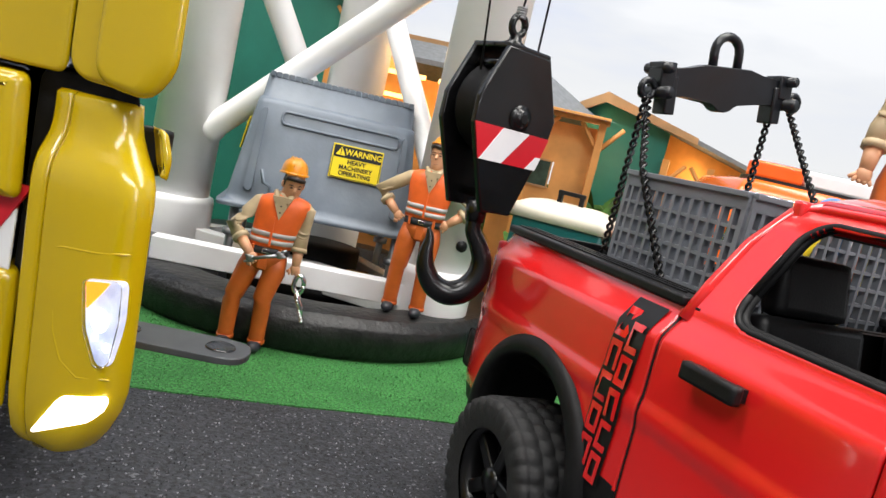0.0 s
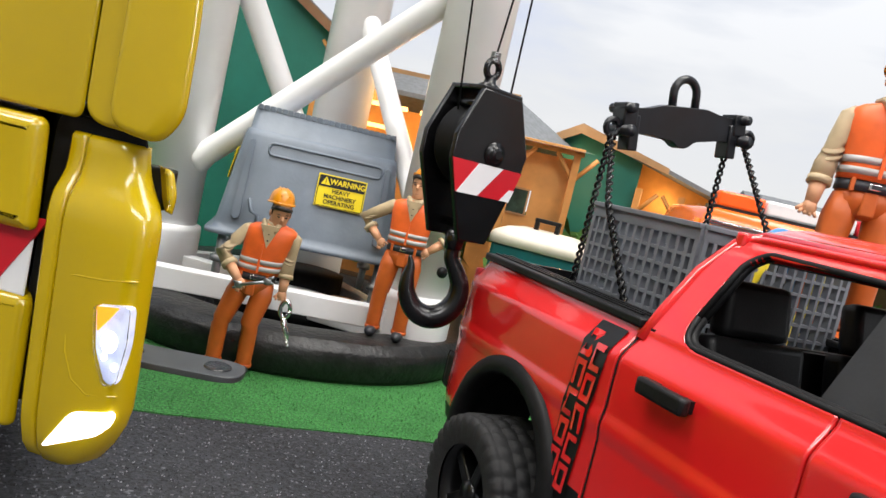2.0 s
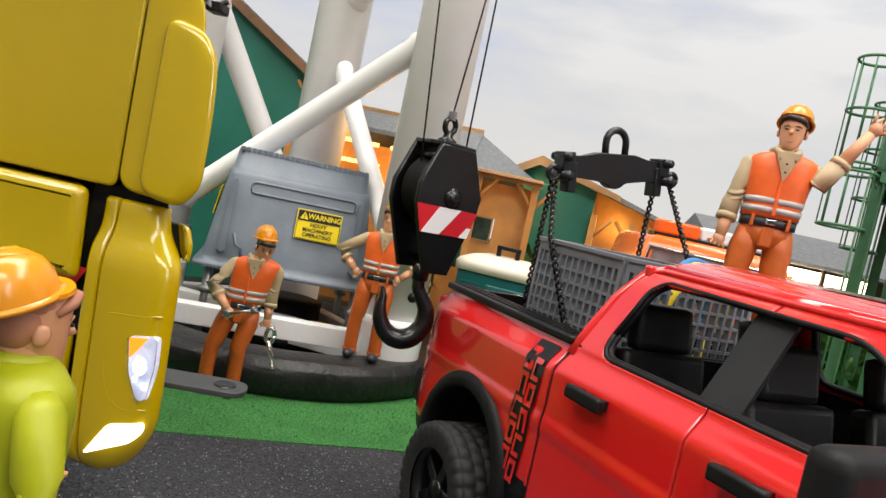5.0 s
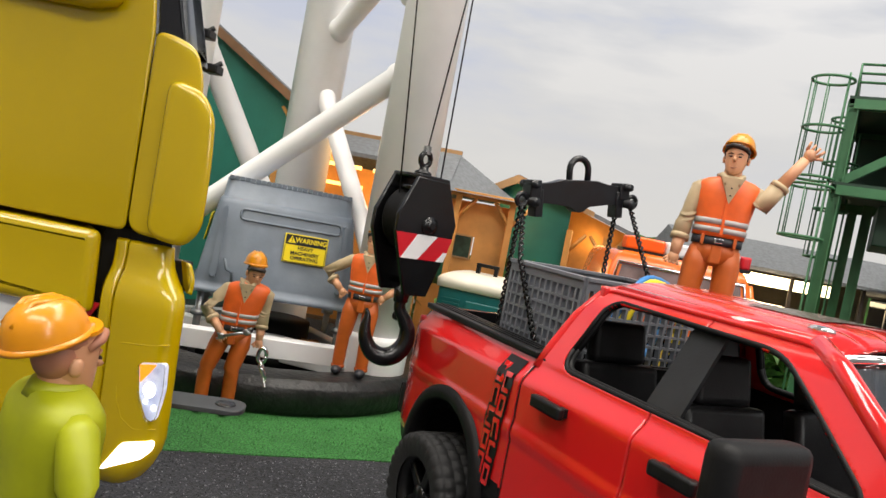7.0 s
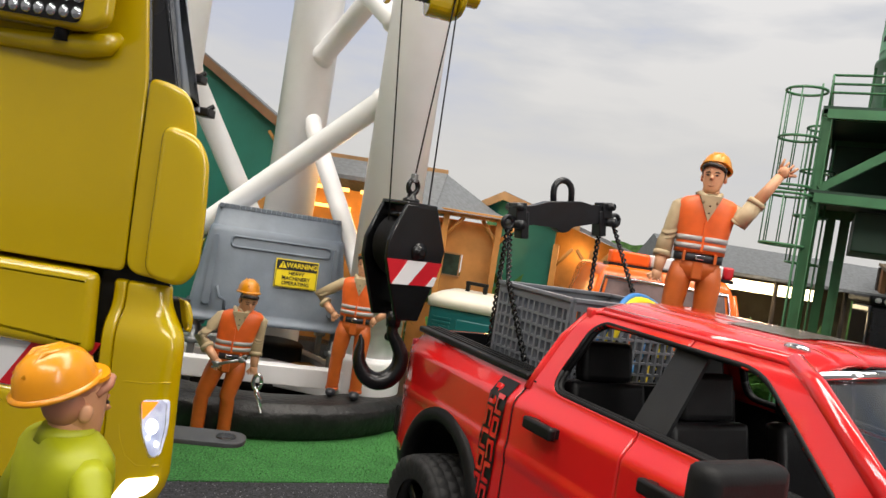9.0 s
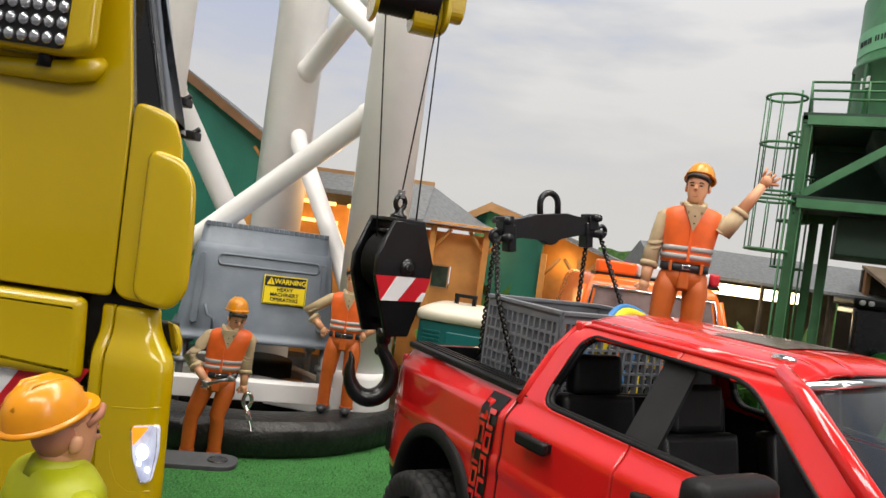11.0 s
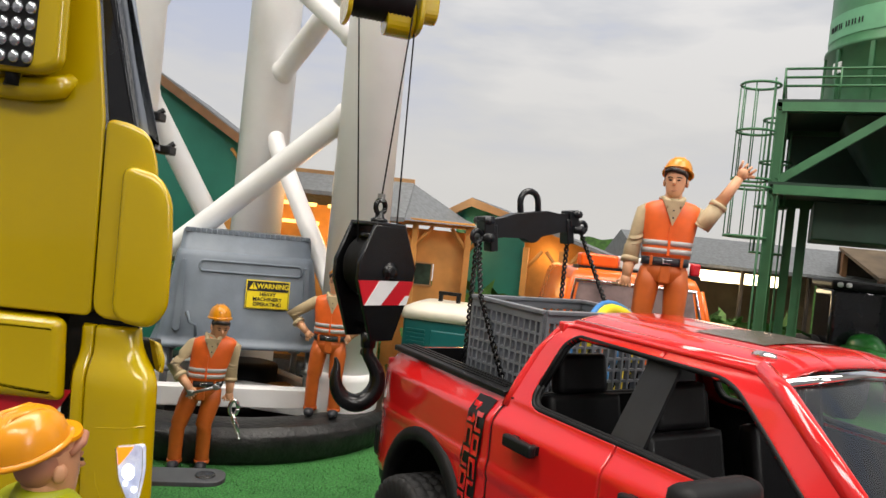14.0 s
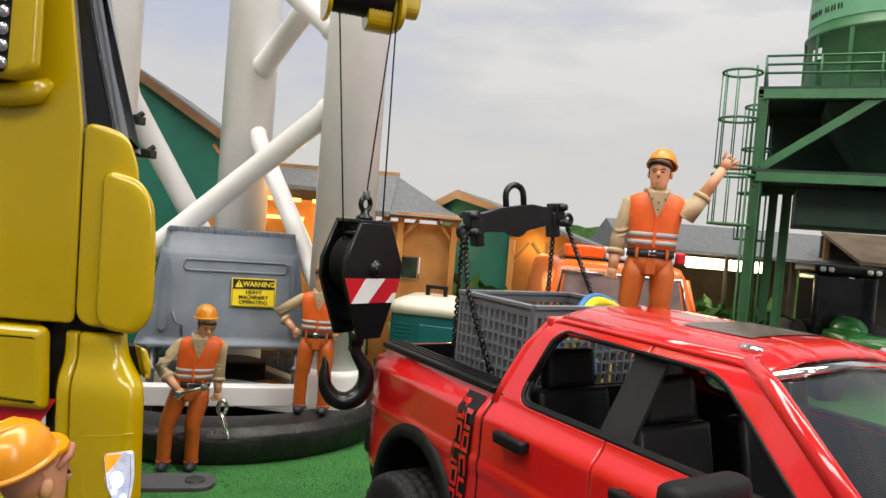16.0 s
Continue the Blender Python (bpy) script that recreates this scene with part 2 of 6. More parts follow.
def sky_material():
    m = bpy.data.materials.new("sky_print")
    m.use_nodes = True
    nt = m.node_tree
    for n in list(nt.nodes):
        nt.nodes.remove(n)
    out = nt.nodes.new("ShaderNodeOutputMaterial")
    em = nt.nodes.new("ShaderNodeEmission")
    tc = nt.nodes.new("ShaderNodeTexCoord")
    mp = nt.nodes.new("ShaderNodeMapping")
    mp.inputs["Scale"].default_value = (0.9, 0.9, 3.2)
    mp.inputs["Rotation"].default_value = (0, radians(14), 0)
    nt.links.new(tc.outputs["Object"], mp.inputs["Vector"])
    n1 = nt.nodes.new("ShaderNodeTexNoise")
    n1.inputs["Scale"].default_value, n1.inputs["Detail"].default_value = 1.6, 5
    n1.inputs["Roughness"].default_value = 0.5
    nt.links.new(mp.outputs["Vector"], n1.inputs["Vector"])
    c1 = nt.nodes.new("ShaderNodeValToRGB")
    e = c1.color_ramp.elements
    e[0].position, e[0].color = 0.36, (0.40, 0.46, 0.64, 1)
    e[1].position, e[1].color = 0.62, (0.73, 0.72, 0.715, 1)
    k = e.new(0.50)
    k.color = (0.58, 0.59, 0.62, 1)
    nt.links.new(n1.outputs["Fac"], c1.inputs["Fac"])
    sep = nt.nodes.new("ShaderNodeSeparateXYZ")
    nt.links.new(tc.outputs["Object"], sep.inputs["Vector"])
    low = nt.nodes.new("ShaderNodeMapRange")
    low.inputs["From Min"].default_value, low.inputs["From Max"].default_value = 0.28, 0.95
    nt.links.new(sep.outputs["Z"], low.inputs["Value"])
    mix = nt.nodes.new("ShaderNodeMixRGB")
    mix.inputs["Color1"].default_value = (0.605, 0.592, 0.568, 1)
    nt.links.new(low.outputs["Result"], mix.inputs["Fac"])
    nt.links.new(c1.outputs["Color"], mix.inputs["Color2"])
    nt.links.new(mix.outputs["Color"], em.inputs["Color"])
    em.inputs["Strength"].default_value = 1.13
    nt.links.new(em.outputs["Emission"], out.inputs["Surface"])
    return m


# ---- mesh helpers ----
class Shape:
    """A growing mesh with several materials."""

    def __init__(self):
        self.bm = bmesh.new()
        self.mats = []
        self.open_skin = False

    def slot(self, mat):
        if mat not in self.mats:
            self.mats.append(mat)
        return self.mats.index(mat)

    def faces_from(self, rings, mat, closed=True, caps=True, flip=False):
        vs = [[self.bm.verts.new(p) for p in ring] for ring in rings]
        s = self.slot(mat)
        n = len(vs[0])
        made = []
        for r0, r1 in zip(vs, vs[1:]):
            for i in range(n if closed else n - 1):
                j = (i + 1) % n
                made.append(self.bm.faces.new((r0[i], r0[j], r1[j], r1[i])))
        if caps and closed:
            made.append(self.bm.faces.new(list(reversed(vs[0]))))
            made.append(self.bm.faces.new(vs[-1]))
        for f in made:
            f.material_index = s
            f.smooth = True
        return made

    def box(self, lo, hi, mat, bevel=0.0, m=None, seg=2, taper=None):
        s = self.slot(mat)
        (x0, y0, z0), (x1, y1, z1) = lo, hi
        t = taper or (1, 1)
        cx, cy = (x0 + x1) / 2, (y0 + y1) / 2
        pts = []
        for z, k in ((z0, (1, 1)), (z1, t)):
            for x, y in ((x0, y0), (x1, y0), (x1, y1), (x0, y1)):
                pts.append(Vector((cx + (x - cx) * k[0], cy + (y - cy) * k[1], z)))
        if m:
            pts = [m @ p for p in pts]
        v = [self.bm.verts.new(p) for p in pts]
        fs = [self.bm.faces.new([v[i] for i in q]) for q in ((3, 2, 1, 0), (4, 5, 6, 7), (0, 1, 5, 4), (1, 2, 6, 5), (2, 3, 7, 6), (3, 0, 4, 7))]
        for f in fs:
            f.material_index = s
        if bevel:
            es = list({e for f in fs for e in f.edges})
            out = bmesh.ops.bevel(self.bm, geom=es, offset=bevel, segments=seg, profile=0.6, affect="EDGES")
            for f in out["faces"]:
                f.material_index = s
                f.smooth = True
        return self

    def tube(self, pts, radii, mat, n=12, caps=True):
        pts = [Vector(p) for p in pts]
        if not isinstance(radii, (list, tuple)):
            radii = [radii] * len(pts)
        rings = []
        up = Vector((0.13, 0.31, 0.94)).normalized()
        for i, p in enumerate(pts):
            a, b = pts[max(0, i - 1)], pts[min(len(pts) - 1, i + 1)]
            t = (b - a).normalized()
            if abs(t.dot(up)) > 0.95:
                up = Vector((0.9, 0.3, 0.1)).normalized()
            s = t.cross(up).normalized()
            u = s.cross(t).normalized()
            r = radii[i]
            rings.append([p + s * (r * math.cos(k * 2 * math.pi / n)) + u * (r * math.sin(k * 2 * math.pi / n)) for k in range(n)])
        self.faces_from(rings, mat, True, caps)
        return self

    def prism(self, poly, axis, lo, hi, mat, bevel=0.0, m=None, seg=1):
        """poly: 2D points; axis: the axis along which it is pulled from lo to hi."""
        s = self.slot(mat)

        def p3(p, h):
            q = {"x": (h, p[0], p[1]), "y": (p[0], h, p[1]), "z": (p[0], p[1], h)}[axis]
            return (m @ Vector(q)) if m else Vector(q)
        a = [self.bm.verts.new(p3(p, lo)) for p in poly]
        b = [self.bm.verts.new(p3(p, hi)) for p in poly]
        n = len(poly)
        fs = [self.bm.faces.new(list(reversed(a))), self.bm.faces.new(b)]
        fs += [self.bm.faces.new((a[i], a[(i + 1) % n], b[(i + 1) % n], b[i])) for i in range(n)]
        for f in fs:
            f.material_index = s
        if bevel:
            es = list({e for f in fs[:2] for e in f.edges})
            out = bmesh.ops.bevel(self.bm, geom=es, offset=bevel, segments=seg, profile=0.6, affect="EDGES")
            for f in out["faces"]:
                f.material_index = s
                f.smooth = True
        return self

    def lathe(self, profile, mat, n=32, m=None, caps=False):
        """profile: (radius, height) points round the z axis."""
        rings = []
        for r, h in profile:
            ring = [Vector((r * math.cos(k * 2 * math.pi / n), r * math.sin(k * 2 * math.pi / n), h)) for k in range(n)]
            rings.append([m @ p for p in ring] if m else ring)
        self.faces_from(rings, mat, True, caps)
        return self

    def blob(self, centre, radii, mat, n=16, k=10, m=None):
        rings = []
        for i in range(1, k):
            th = math.pi * i / k
            ring = [Vector((radii[0] * math.sin(th) * math.cos(j * 2 * math.pi / n), radii[1] * math.sin(th) * math.sin(j * 2 * math.pi / n), -radii[2] * math.cos(th))) for j in range(n)]
            rings.append([(m @ p if m else p) + Vector(centre) for p in ring])
        self.faces_from(rings, mat, True, True)
        return self

    def mesh(self, name):
        if not self.open_skin:
            bmesh.ops.recalc_face_normals(self.bm, faces=self.bm.faces[:])
        me = bpy.data.meshes.new(name)
        self.bm.to_mesh(me)
        self.bm.free()
        for mat in self.mats:
            me.materials.append(mat)
        return me


def part(name, shape, parent, label="", m=None):
    ob = new(name, shape.mesh(name))
    ob.parent = parent
    if m is not None:
        ob.matrix_basis = m
    return tagged(ob, label)


def thing(name, m, label, category, group="", kind=""):
    ob = new(name)
    ob.empty_display_size = 0.02
    ob.matrix_world = m
    return tagged(ob, label, category, group, kind)


def solid(name, shape, m, label, category="", group="", kind=""):
    ob = new(name, shape.mesh(name))
    ob.matrix_world = m
    return tagged(ob, label, category, group, kind)


def rounded(poly, r, n=4):
    """A 2D polygon with its corners rounded."""
    out = []
    m = len(poly)
    for i in range(m):
        p0, p1, p2 = Vector(poly[i - 1]), Vector(poly[i]), Vector(poly[(i + 1) % m])
        d0, d2 = (p0 - p1), (p2 - p1)
        k = min(r, d0.length * 0.45, d2.length * 0.45)
        a, b = p1 + d0.normalized() * k, p1 + d2.normalized() * k
        for j in range(n + 1):
            t = j / n
            q = a * (1 - t) ** 2 + p1 * 2 * t * (1 - t) + b * t ** 2
            out.append((q.x, q.y))
    return out


def writing(body, size, mat, parent, m, label="", name="lettering", stretch=1.0):
    cu = bpy.data.curves.new(name, "FONT")
    cu.body, cu.size, cu.extrude, cu.offset = body, size, 0.00012, size * 0.022
    cu.align_x, cu.align_y = "CENTER", "CENTER"
    tmp = bpy.data.objects.new(name, cu)
    scene.collection.objects.link(tmp)
    me = bpy.data.meshes.new_from_object(tmp.evaluated_get(bpy.context.evaluated_depsgraph_get()))
    bpy.data.objects.remove(tmp)
    me.materials.clear()
    me.materials.append(mat)
    ob = new(name, me)
    ob.parent = parent
    ob.matrix_basis = m @ Matrix.Diagonal((stretch, 1, 1, 1))
    return tagged(ob, label)


# ---- ground, hall and backdrop ----
g = Shape()
g.box((-6, -6, -0.03), (6, 6, -0.004), BROWN)
solid("ground", g, at(0, 0), "brown board floor of the model layout", "ground", kind="structure")
EDGE = lambda a: 0.359 + (a + 0.147) * 0.4425 + 0.002 * math.sin(a * 90)
line = [(-0.9 + i * 0.05, EDGE(-0.9 + i * 0.05)) for i in range(37)]
g = Shape()
g.prism([(-0.9, 1.0)] + line + [(0.9, 1.0)], "z", -0.004, 0.0, turf_material())
solid("turf", g, at(0, 0), "short green artificial turf mat on the layout", "turf", kind="structure")
g = Shape()
g.prism([(0.9, -1.2), (line[-1][0], line[-1][1] - 0.0006)] + [(a, d - 0.0006) for a, d in reversed(line[:-1])] + [(-0.9, -1.2)], "z", -0.0038, -0.0004, asphalt_material())
solid("road", g, at(0, 0), "dark grey rough asphalt mat with pale grit", "road", kind="structure")

# fibres of the turf where it lies open to view
blade_rng = np.random.default_rng(7)
count = 52000
ba = blade_rng.uniform(-0.36, 0.16, count)
bd = blade_rng.uniform(0.26, 0.56, count)
bh = blade_rng.uniform(0.0007, 0.0019, count)
bt = blade_rng.uniform(0, 2 * math.pi, count)
bl = blade_rng.normal(0, 0.0007, (count, 2))
keep = np.array([d > EDGE(a) + 0.0015 for a, d in zip(ba, bd)])
ba, bd, bh, bt, bl = ba[keep], bd[keep], bh[keep], bt[keep], bl[keep]
wx, wy = 0.00022 * np.cos(bt), 0.00022 * np.sin(bt)
tri = np.stack([np.stack([ba - wx, bd - wy, 0 * ba], 1), np.stack([ba + wx, bd + wy, 0 * ba], 1), np.stack([ba + bl[:, 0], bd + bl[:, 1], bh], 1)], 1)
me = bpy.data.meshes.new("turf_fibres")
me.from_pydata(tri.reshape(-1, 3).tolist(), [], np.arange(3 * len(ba)).reshape(-1, 3).tolist())
me.materials.append(fibre_material())
fibres = new("turf_fibres", me)
fibres.matrix_world = at(0, 0)
tagged(fibres, "short green plastic fibres of the turf mat", "turf", kind="stuff")

# loose grit in the asphalt mat
count = 26000
ga, gd = blade_rng.uniform(-0.20, 0.12, count), blade_rng.uniform(0.10, 0.42, count)
keep = np.array([d < EDGE(a) - 0.001 for a, d in zip(ga, gd)])
ga, gd = ga[keep], gd[keep]
gr = blade_rng.uniform(0.00022, 0.00062, len(ga))
corner = np.array([[0.94, 0, -0.33], [-0.47, 0.82, -0.33], [-0.47, -0.82, -0.33], [0, 0, 0.75]])
spin = blade_rng.uniform(0, 2 * math.pi, len(ga))
cs, sn = np.cos(spin)[:, None], np.sin(spin)[:, None]
px = (corner[:, 0] * cs - corner[:, 1] * sn) * gr[:, None] + ga[:, None]
py = (corner[:, 0] * sn + corner[:, 1] * cs) * gr[:, None] + gd[:, None]
pz = corner[:, 2] * gr[:, None] + blade_rng.uniform(-0.0003, 0.0001, len(ga))[:, None]
first = 4 * np.arange(len(ga))[:, None]
me = bpy.data.meshes.new("asphalt_grit")
me.from_pydata(np.stack([px, py, pz], 2).reshape(-1, 3).tolist(), [], np.concatenate([first + np.array(t) for t in ((0, 1, 3), (1, 2, 3), (2, 0, 3))]).tolist())
me.materials.append(grit_material())
grit = new("asphalt_grit", me)
grit.matrix_world = at(0, 0)
tagged(grit, "loose pale and dark grit of the asphalt mat", "grit", kind="stuff")

g = Shape()
R0 = 1.75
steps = 96
bow = lambda a0, a1, z: [Vector((R0 * math.cos(radians(a0 + (a1 - a0) * i / steps)), R0 * math.sin(radians(a0 + (a1 - a0) * i / steps)), z)) for i in range(steps + 1)]
g.faces_from([bow(0, 180, -0.02), bow(0, 180, 1.9)], sky_material(), False, False)
solid("backdrop", g, at(0.1, 0.3), "printed overcast sky panorama behind the layout", "backdrop", kind="structure")
# Unseen wall, added so that glossy things reflect grey instead of sky.
g = Shape()
g.faces_from([bow(180, 360, -0.02), bow(180, 360, 1.9)], HALLWALL, False, False)
solid("unseen_hall_wall", g, at(0.1, 0.3), "plain grey wall added out of view opposite the layout", "wall", kind="structure")
g = Shape()
g.box((-2.2, -2.0, 1.9), (2.2, 2.4, 1.96), HALLWALL)
solid("ceiling", g, at(0, 0.1), "pale flat hall ceiling", "ceiling", kind="structure")

# far hills printed low on the backdrop
g = Shape()
pts = []
for i in range(121):
    a = 0.27 + 0.83 * i / 120
    pts.append((a, 0.20 + 0.02 * noise.noise(Vector((a * 5, 0, 0))) + 0.012 * noise.noise(Vector((a * 23, 1, 0)))))
g.prism([(0.27, -0.01)] + [(1.1, -0.01)] + list(reversed(pts)), "y", 0, 0.01, LEAF)
solid("treeline", g, at(0, 1.55), "distant dark green hills on the backdrop", "treeline", kind="structure")


# ---- toy figures ----
def figure(name, m, label, arms, top=VEST, legs=TROUSER, sleeves=SHIRT, stripes=True, lean=0.0, head_turn=0.0, nod=0.0, collar=SHIRT, spread_legs=0.0, hair=HAIR, neck=0.0, crouch=1.0):
    """A toy worker 107 mm high that faces -y; arms: for each side the elbow and the hand."""
    s = Shape()
    sway = lambda z: lean * max(0.0, z - 0.02)
    for sx in (-1, 1):
        foot = sx * (0.0085 + spread_legs)
        s.blob((foot, -0.003, 0.0032), (0.0038, 0.0075, 0.0034), SHOE, 12, 6)
        s.tube([(foot, 0, 0.004), (foot, 0, 0.008), (foot * 0.98, -0.0006, 0.026), (foot * 0.9, -0.001, 0.029), (sx * 0.0070 + sway(0.045), 0, 0.045), (sx * 0.0058 + sway(0.053), 0, 0.053)], [0.0042, 0.0043, 0.0046, 0.0050, 0.0060, 0.0056], legs, 14)
        s.tube([(foot, 0, 0.0042), (foot, 0, 0.0062)], 0.0048, legs, 14)
    # slightly boxy cross-sections
    soft = lambda c: math.copysign(abs(c) ** 0.8, c)
    ring = lambda z, rx, ry, dy=0.0: [(rx * soft(math.cos(k * math.pi / 12)) + sway(z), ry * soft(math.sin(k * math.pi / 12)) + dy, z) for k in range(24)]
    s.faces_from([ring(0.0452, 0.0050, 0.0036), ring(0.0470, 0.0086, 0.0058), ring(0.051, 0.0106, 0.0068), ring(0.0555, 0.0108, 0.0071)], legs)
    s.box((-0.0026 + sway(0.05), -0.0072, 0.0462), (0.0026 + sway(0.05), -0.0050, 0.0556), legs, 0.0009)
    s.faces_from([ring(0.0550, 0.0115, 0.0076), ring(0.0588, 0.0115, 0.0077)], SHOE)
    s.box((-0.0020 + sway(0.057), -0.0084, 0.0558), (0.0020 + sway(0.057), -0.0074, 0.0582), CHROME, 0.0003)
    s.box((-0.0012 + sway(0.057), -0.0086, 0.0563), (0.0021 + sway(0.057), -0.0080, 0.0577), SHOE, 0.0002)
    for k in (-0.0072, 0.0072):
        s.box((k - 0.0007 + sway(0.057), -0.0080, 0.0545), (k + 0.0007 + sway(0.057), -0.0060, 0.0594), legs, 0.0002)
    body = [(0.0590, 0.0108, 0.0072), (0.0590, 0.0119, 0.0081), (0.064, 0.0117, 0.0080), (0.072, 0.0127, 0.0084), (0.079, 0.0137, 0.0084), (0.0830, 0.0139, 0.0077), (0.0848, 0.0130, 0.0067), (0.0862, 0.0106, 0.0060), (0.0875, 0.0058, 0.0048)]
    s.faces_from([ring(*b) for b in body], top)
    if stripes:
        for z, rx in ((0.0608, 0.01205), (0.0647, 0.0121)):
            s.faces_from([ring(z, rx, 0.00825), ring(z + 0.0026, rx + 0.0002, 0.00835)], SILVER)
        s.box((-0.0006 + sway(0.065), -0.0090, 0.0600), (0.0006 + sway(0.065), -0.0080, 0.0760), top)
        # shirt showing in the open neck, in a V
        v = sway(0.08)
        s.prism([(-0.0052 + v, 0.0868), (v, 0.0745), (0.0052 + v, 0.0868)], "y", -0.0094, -0.0048, collar)
        for sx in (-1, 1):
            s.tube([(sx * 0.0056 + v, 0.0015, 0.0884), (sx * 0.0046 + v, -0.0042, 0.0882), (sx * 0.0030 + v, -0.0078, 0.0862), (sx * 0.0030 + v, -0.0096, 0.0832)], [0.0010, 0.0013, 0.0015, 0.0004], collar, 10)
        for z in (0.0785, 0.082):
            s.blob((v, -0.0094, z), (0.0005, 0.0003, 0.0005), HAIR, 8, 4)
    s.tube([(sway(0.086), 0.0002, 0.085), (sway(0.09), -0.0004, 0.0930)], [0.0046, 0.0039], SKIN, 14)
    s.tube([(sway(0.086), 0.0002, 0.0852), (sway(0.087), 0, 0.0885)], [0.0064, 0.0052], collar, 14)
    # head and helmet
    hm = Matrix.Translation((sway(0.095), -0.001, 0.0902 + neck)) @ Euler((radians(nod), 0, radians(head_turn))).to_matrix().to_4x4() @ Matrix.Scale(0.92, 4)
    up = hm @ Matrix.Translation((0, 0.0026, 0.0034)) @ Euler((radians(-19), 0, 0)).to_matrix().to_4x4()
    turn = hm.to_3x3().to_4x4()
    oval = lambda z, rx, ry, dy: [hm @ Vector((rx * math.cos(k * math.pi / 11), ry * math.sin(k * math.pi / 11) + dy, z)) for k in range(22)]
    s.faces_from([oval(*r) for r in ((-0.0022, 0.0012, 0.0012, -0.0034), (-0.0016, 0.0025, 0.0023, -0.0030), (-0.0004, 0.0036, 0.0037, -0.0020), (0.0018, 0.0046, 0.0052, -0.0007), (0.0045, 0.0052, 0.0059, -0.0001), (0.0075, 0.0055, 0.0061, 0.0001), (0.0105, 0.0056, 0.0062, 0.0002), (0.0130, 0.0052, 0.0058, 0.0004), (0.0148, 0.0040, 0.0045, 0.0004))], SKIN)
    s.blob(hm @ Vector((0, 0.0016, 0.0112)), (0.0059, 0.0062, 0.0036), hair, 20, 10, turn)
    s.blob(hm @ Vector((0, 0.0030, 0.0078)), (0.0059, 0.0048, 0.0060), hair, 18, 10, turn)
    # swept fringe and sideburns
    s.tube([hm @ Vector((x, y, z)) for x, y, z in ((-0.0054, -0.0012, 0.0098), (-0.0046, -0.0040, 0.0118), (-0.0020, -0.0058, 0.0126), (0.0014, -0.0060, 0.0121), (0.0042, -0.0042, 0.0112), (0.0055, -0.0012, 0.0096))], [0.0007, 0.0011, 0.0012, 0.0012, 0.0011, 0.0007], hair, 10)
    for sx in (-1, 1) if hair is HAIR else ():
        s.tube([hm @ Vector((sx * 0.0054, -0.0008, 0.0105)), hm @ Vector((sx * 0.0052, -0.0006, 0.0058))], [0.0009, 0.0004], hair, 8)
    s.tube([hm @ Vector((0, -0.0058, 0.0074)), hm @ Vector((0, -0.0066, 0.0056)), hm @ Vector((0, -0.0070, 0.0047))], [0.0005, 0.0008, 0.0010], SKIN, 8)
    for sx in (-1, 1):
        s.blob(hm @ Vector((sx * 0.0058, 0.0010, 0.0060)), (0.0009, 0.0015, 0.0021), SKIN, 8, 6)
        s.tube([hm @ Vector((sx * 0.0010, -0.0060, 0.0083)), hm @ Vector((sx * 0.0024, -0.0057, 0.0087)), hm @ Vector((sx * 0.0037, -0.0048, 0.0082))], [0.00015, 0.0003, 0.00015], hair if hair is HAIR else SKINDARK, 6)
        s.blob(hm @ Vector((sx * 0.0022, -0.0057, 0.0070)), (0.0010, 0.0004, 0.00045), HAIR, 8, 6, turn)
    s.tube([hm @ Vector((-0.0021, -0.0050, 0.0021)), hm @ Vector((-0.0010, -0.0058, 0.0014)), hm @ Vector((0, -0.0060, 0.0012)), hm @ Vector((0.0010, -0.0058, 0.0014)), hm @ Vector((0.0021, -0.0050, 0.0021))], [0.0001, 0.00022, 0.00028, 0.00022, 0.0001], SKINDARK, 6)
    dome = [(0.0084, 0.0082), (0.0082, 0.0098), (0.0077, 0.0125), (0.0064, 0.0150), (0.0042, 0.0168), (0.0015, 0.0175), (0.0002, 0.0176)]
    s.lathe(dome, HELMET, 22, up @ Matrix.Diagonal((0.92, 1.08, 1, 1)))
    s.lathe([(0.0080, 0.0080), (0.0091, 0.0080), (0.0092, 0.0087), (0.0083, 0.0091)], HELMET, 22, up @ Matrix.Diagonal((0.92, 1.08, 1, 1)))
    brim = [(-0.0064, -0.0055)] + [(0.0066 * math.sin(radians(q)), -0.0070 - 0.0042 * math.cos(radians(q))) for q in range(-80, 81, 16)] + [(0.0064, -0.0055)]
    s.prism(brim, "z", 0.0079, 0.0088, HELMET, 0, up)
    for off in (-0.0022, 0.0, 0.0022):
        s.tube([up @ Vector((off, -0.0075, 0.0125)), up @ Vector((off, -0.0035, 0.0166)), up @ Vector((off, 0.002, 0.0174)), up @ Vector((off, 0.0070, 0.0135))], 0.0006, HELMET, 6)
    # arms
    for sx, (elbow, hand, wide) in zip((-1, 1), arms):
        sh = Vector((sx * 0.0130 + sway(0.082), 0.0, 0.0815))
        e, h = Vector(elbow), Vector(hand)
        cuff = e.lerp(h, 0.38)
        s.tube([sh + Vector((-sx * 0.002, 0, 0.0015)), sh, sh.lerp(e, 0.5), e, cuff], [0.0030, 0.0039, 0.0038, 0.0041, 0.0040], sleeves, 14)
        s.tube([cuff - (h - e).normalized() * 0.001, cuff + (h - e).normalized() * 0.0014], 0.0044, sleeves, 14)
        for u, r in ((0.70, 0.0042), (0.84, 0.0043)):
            fold = sh.lerp(e, u)
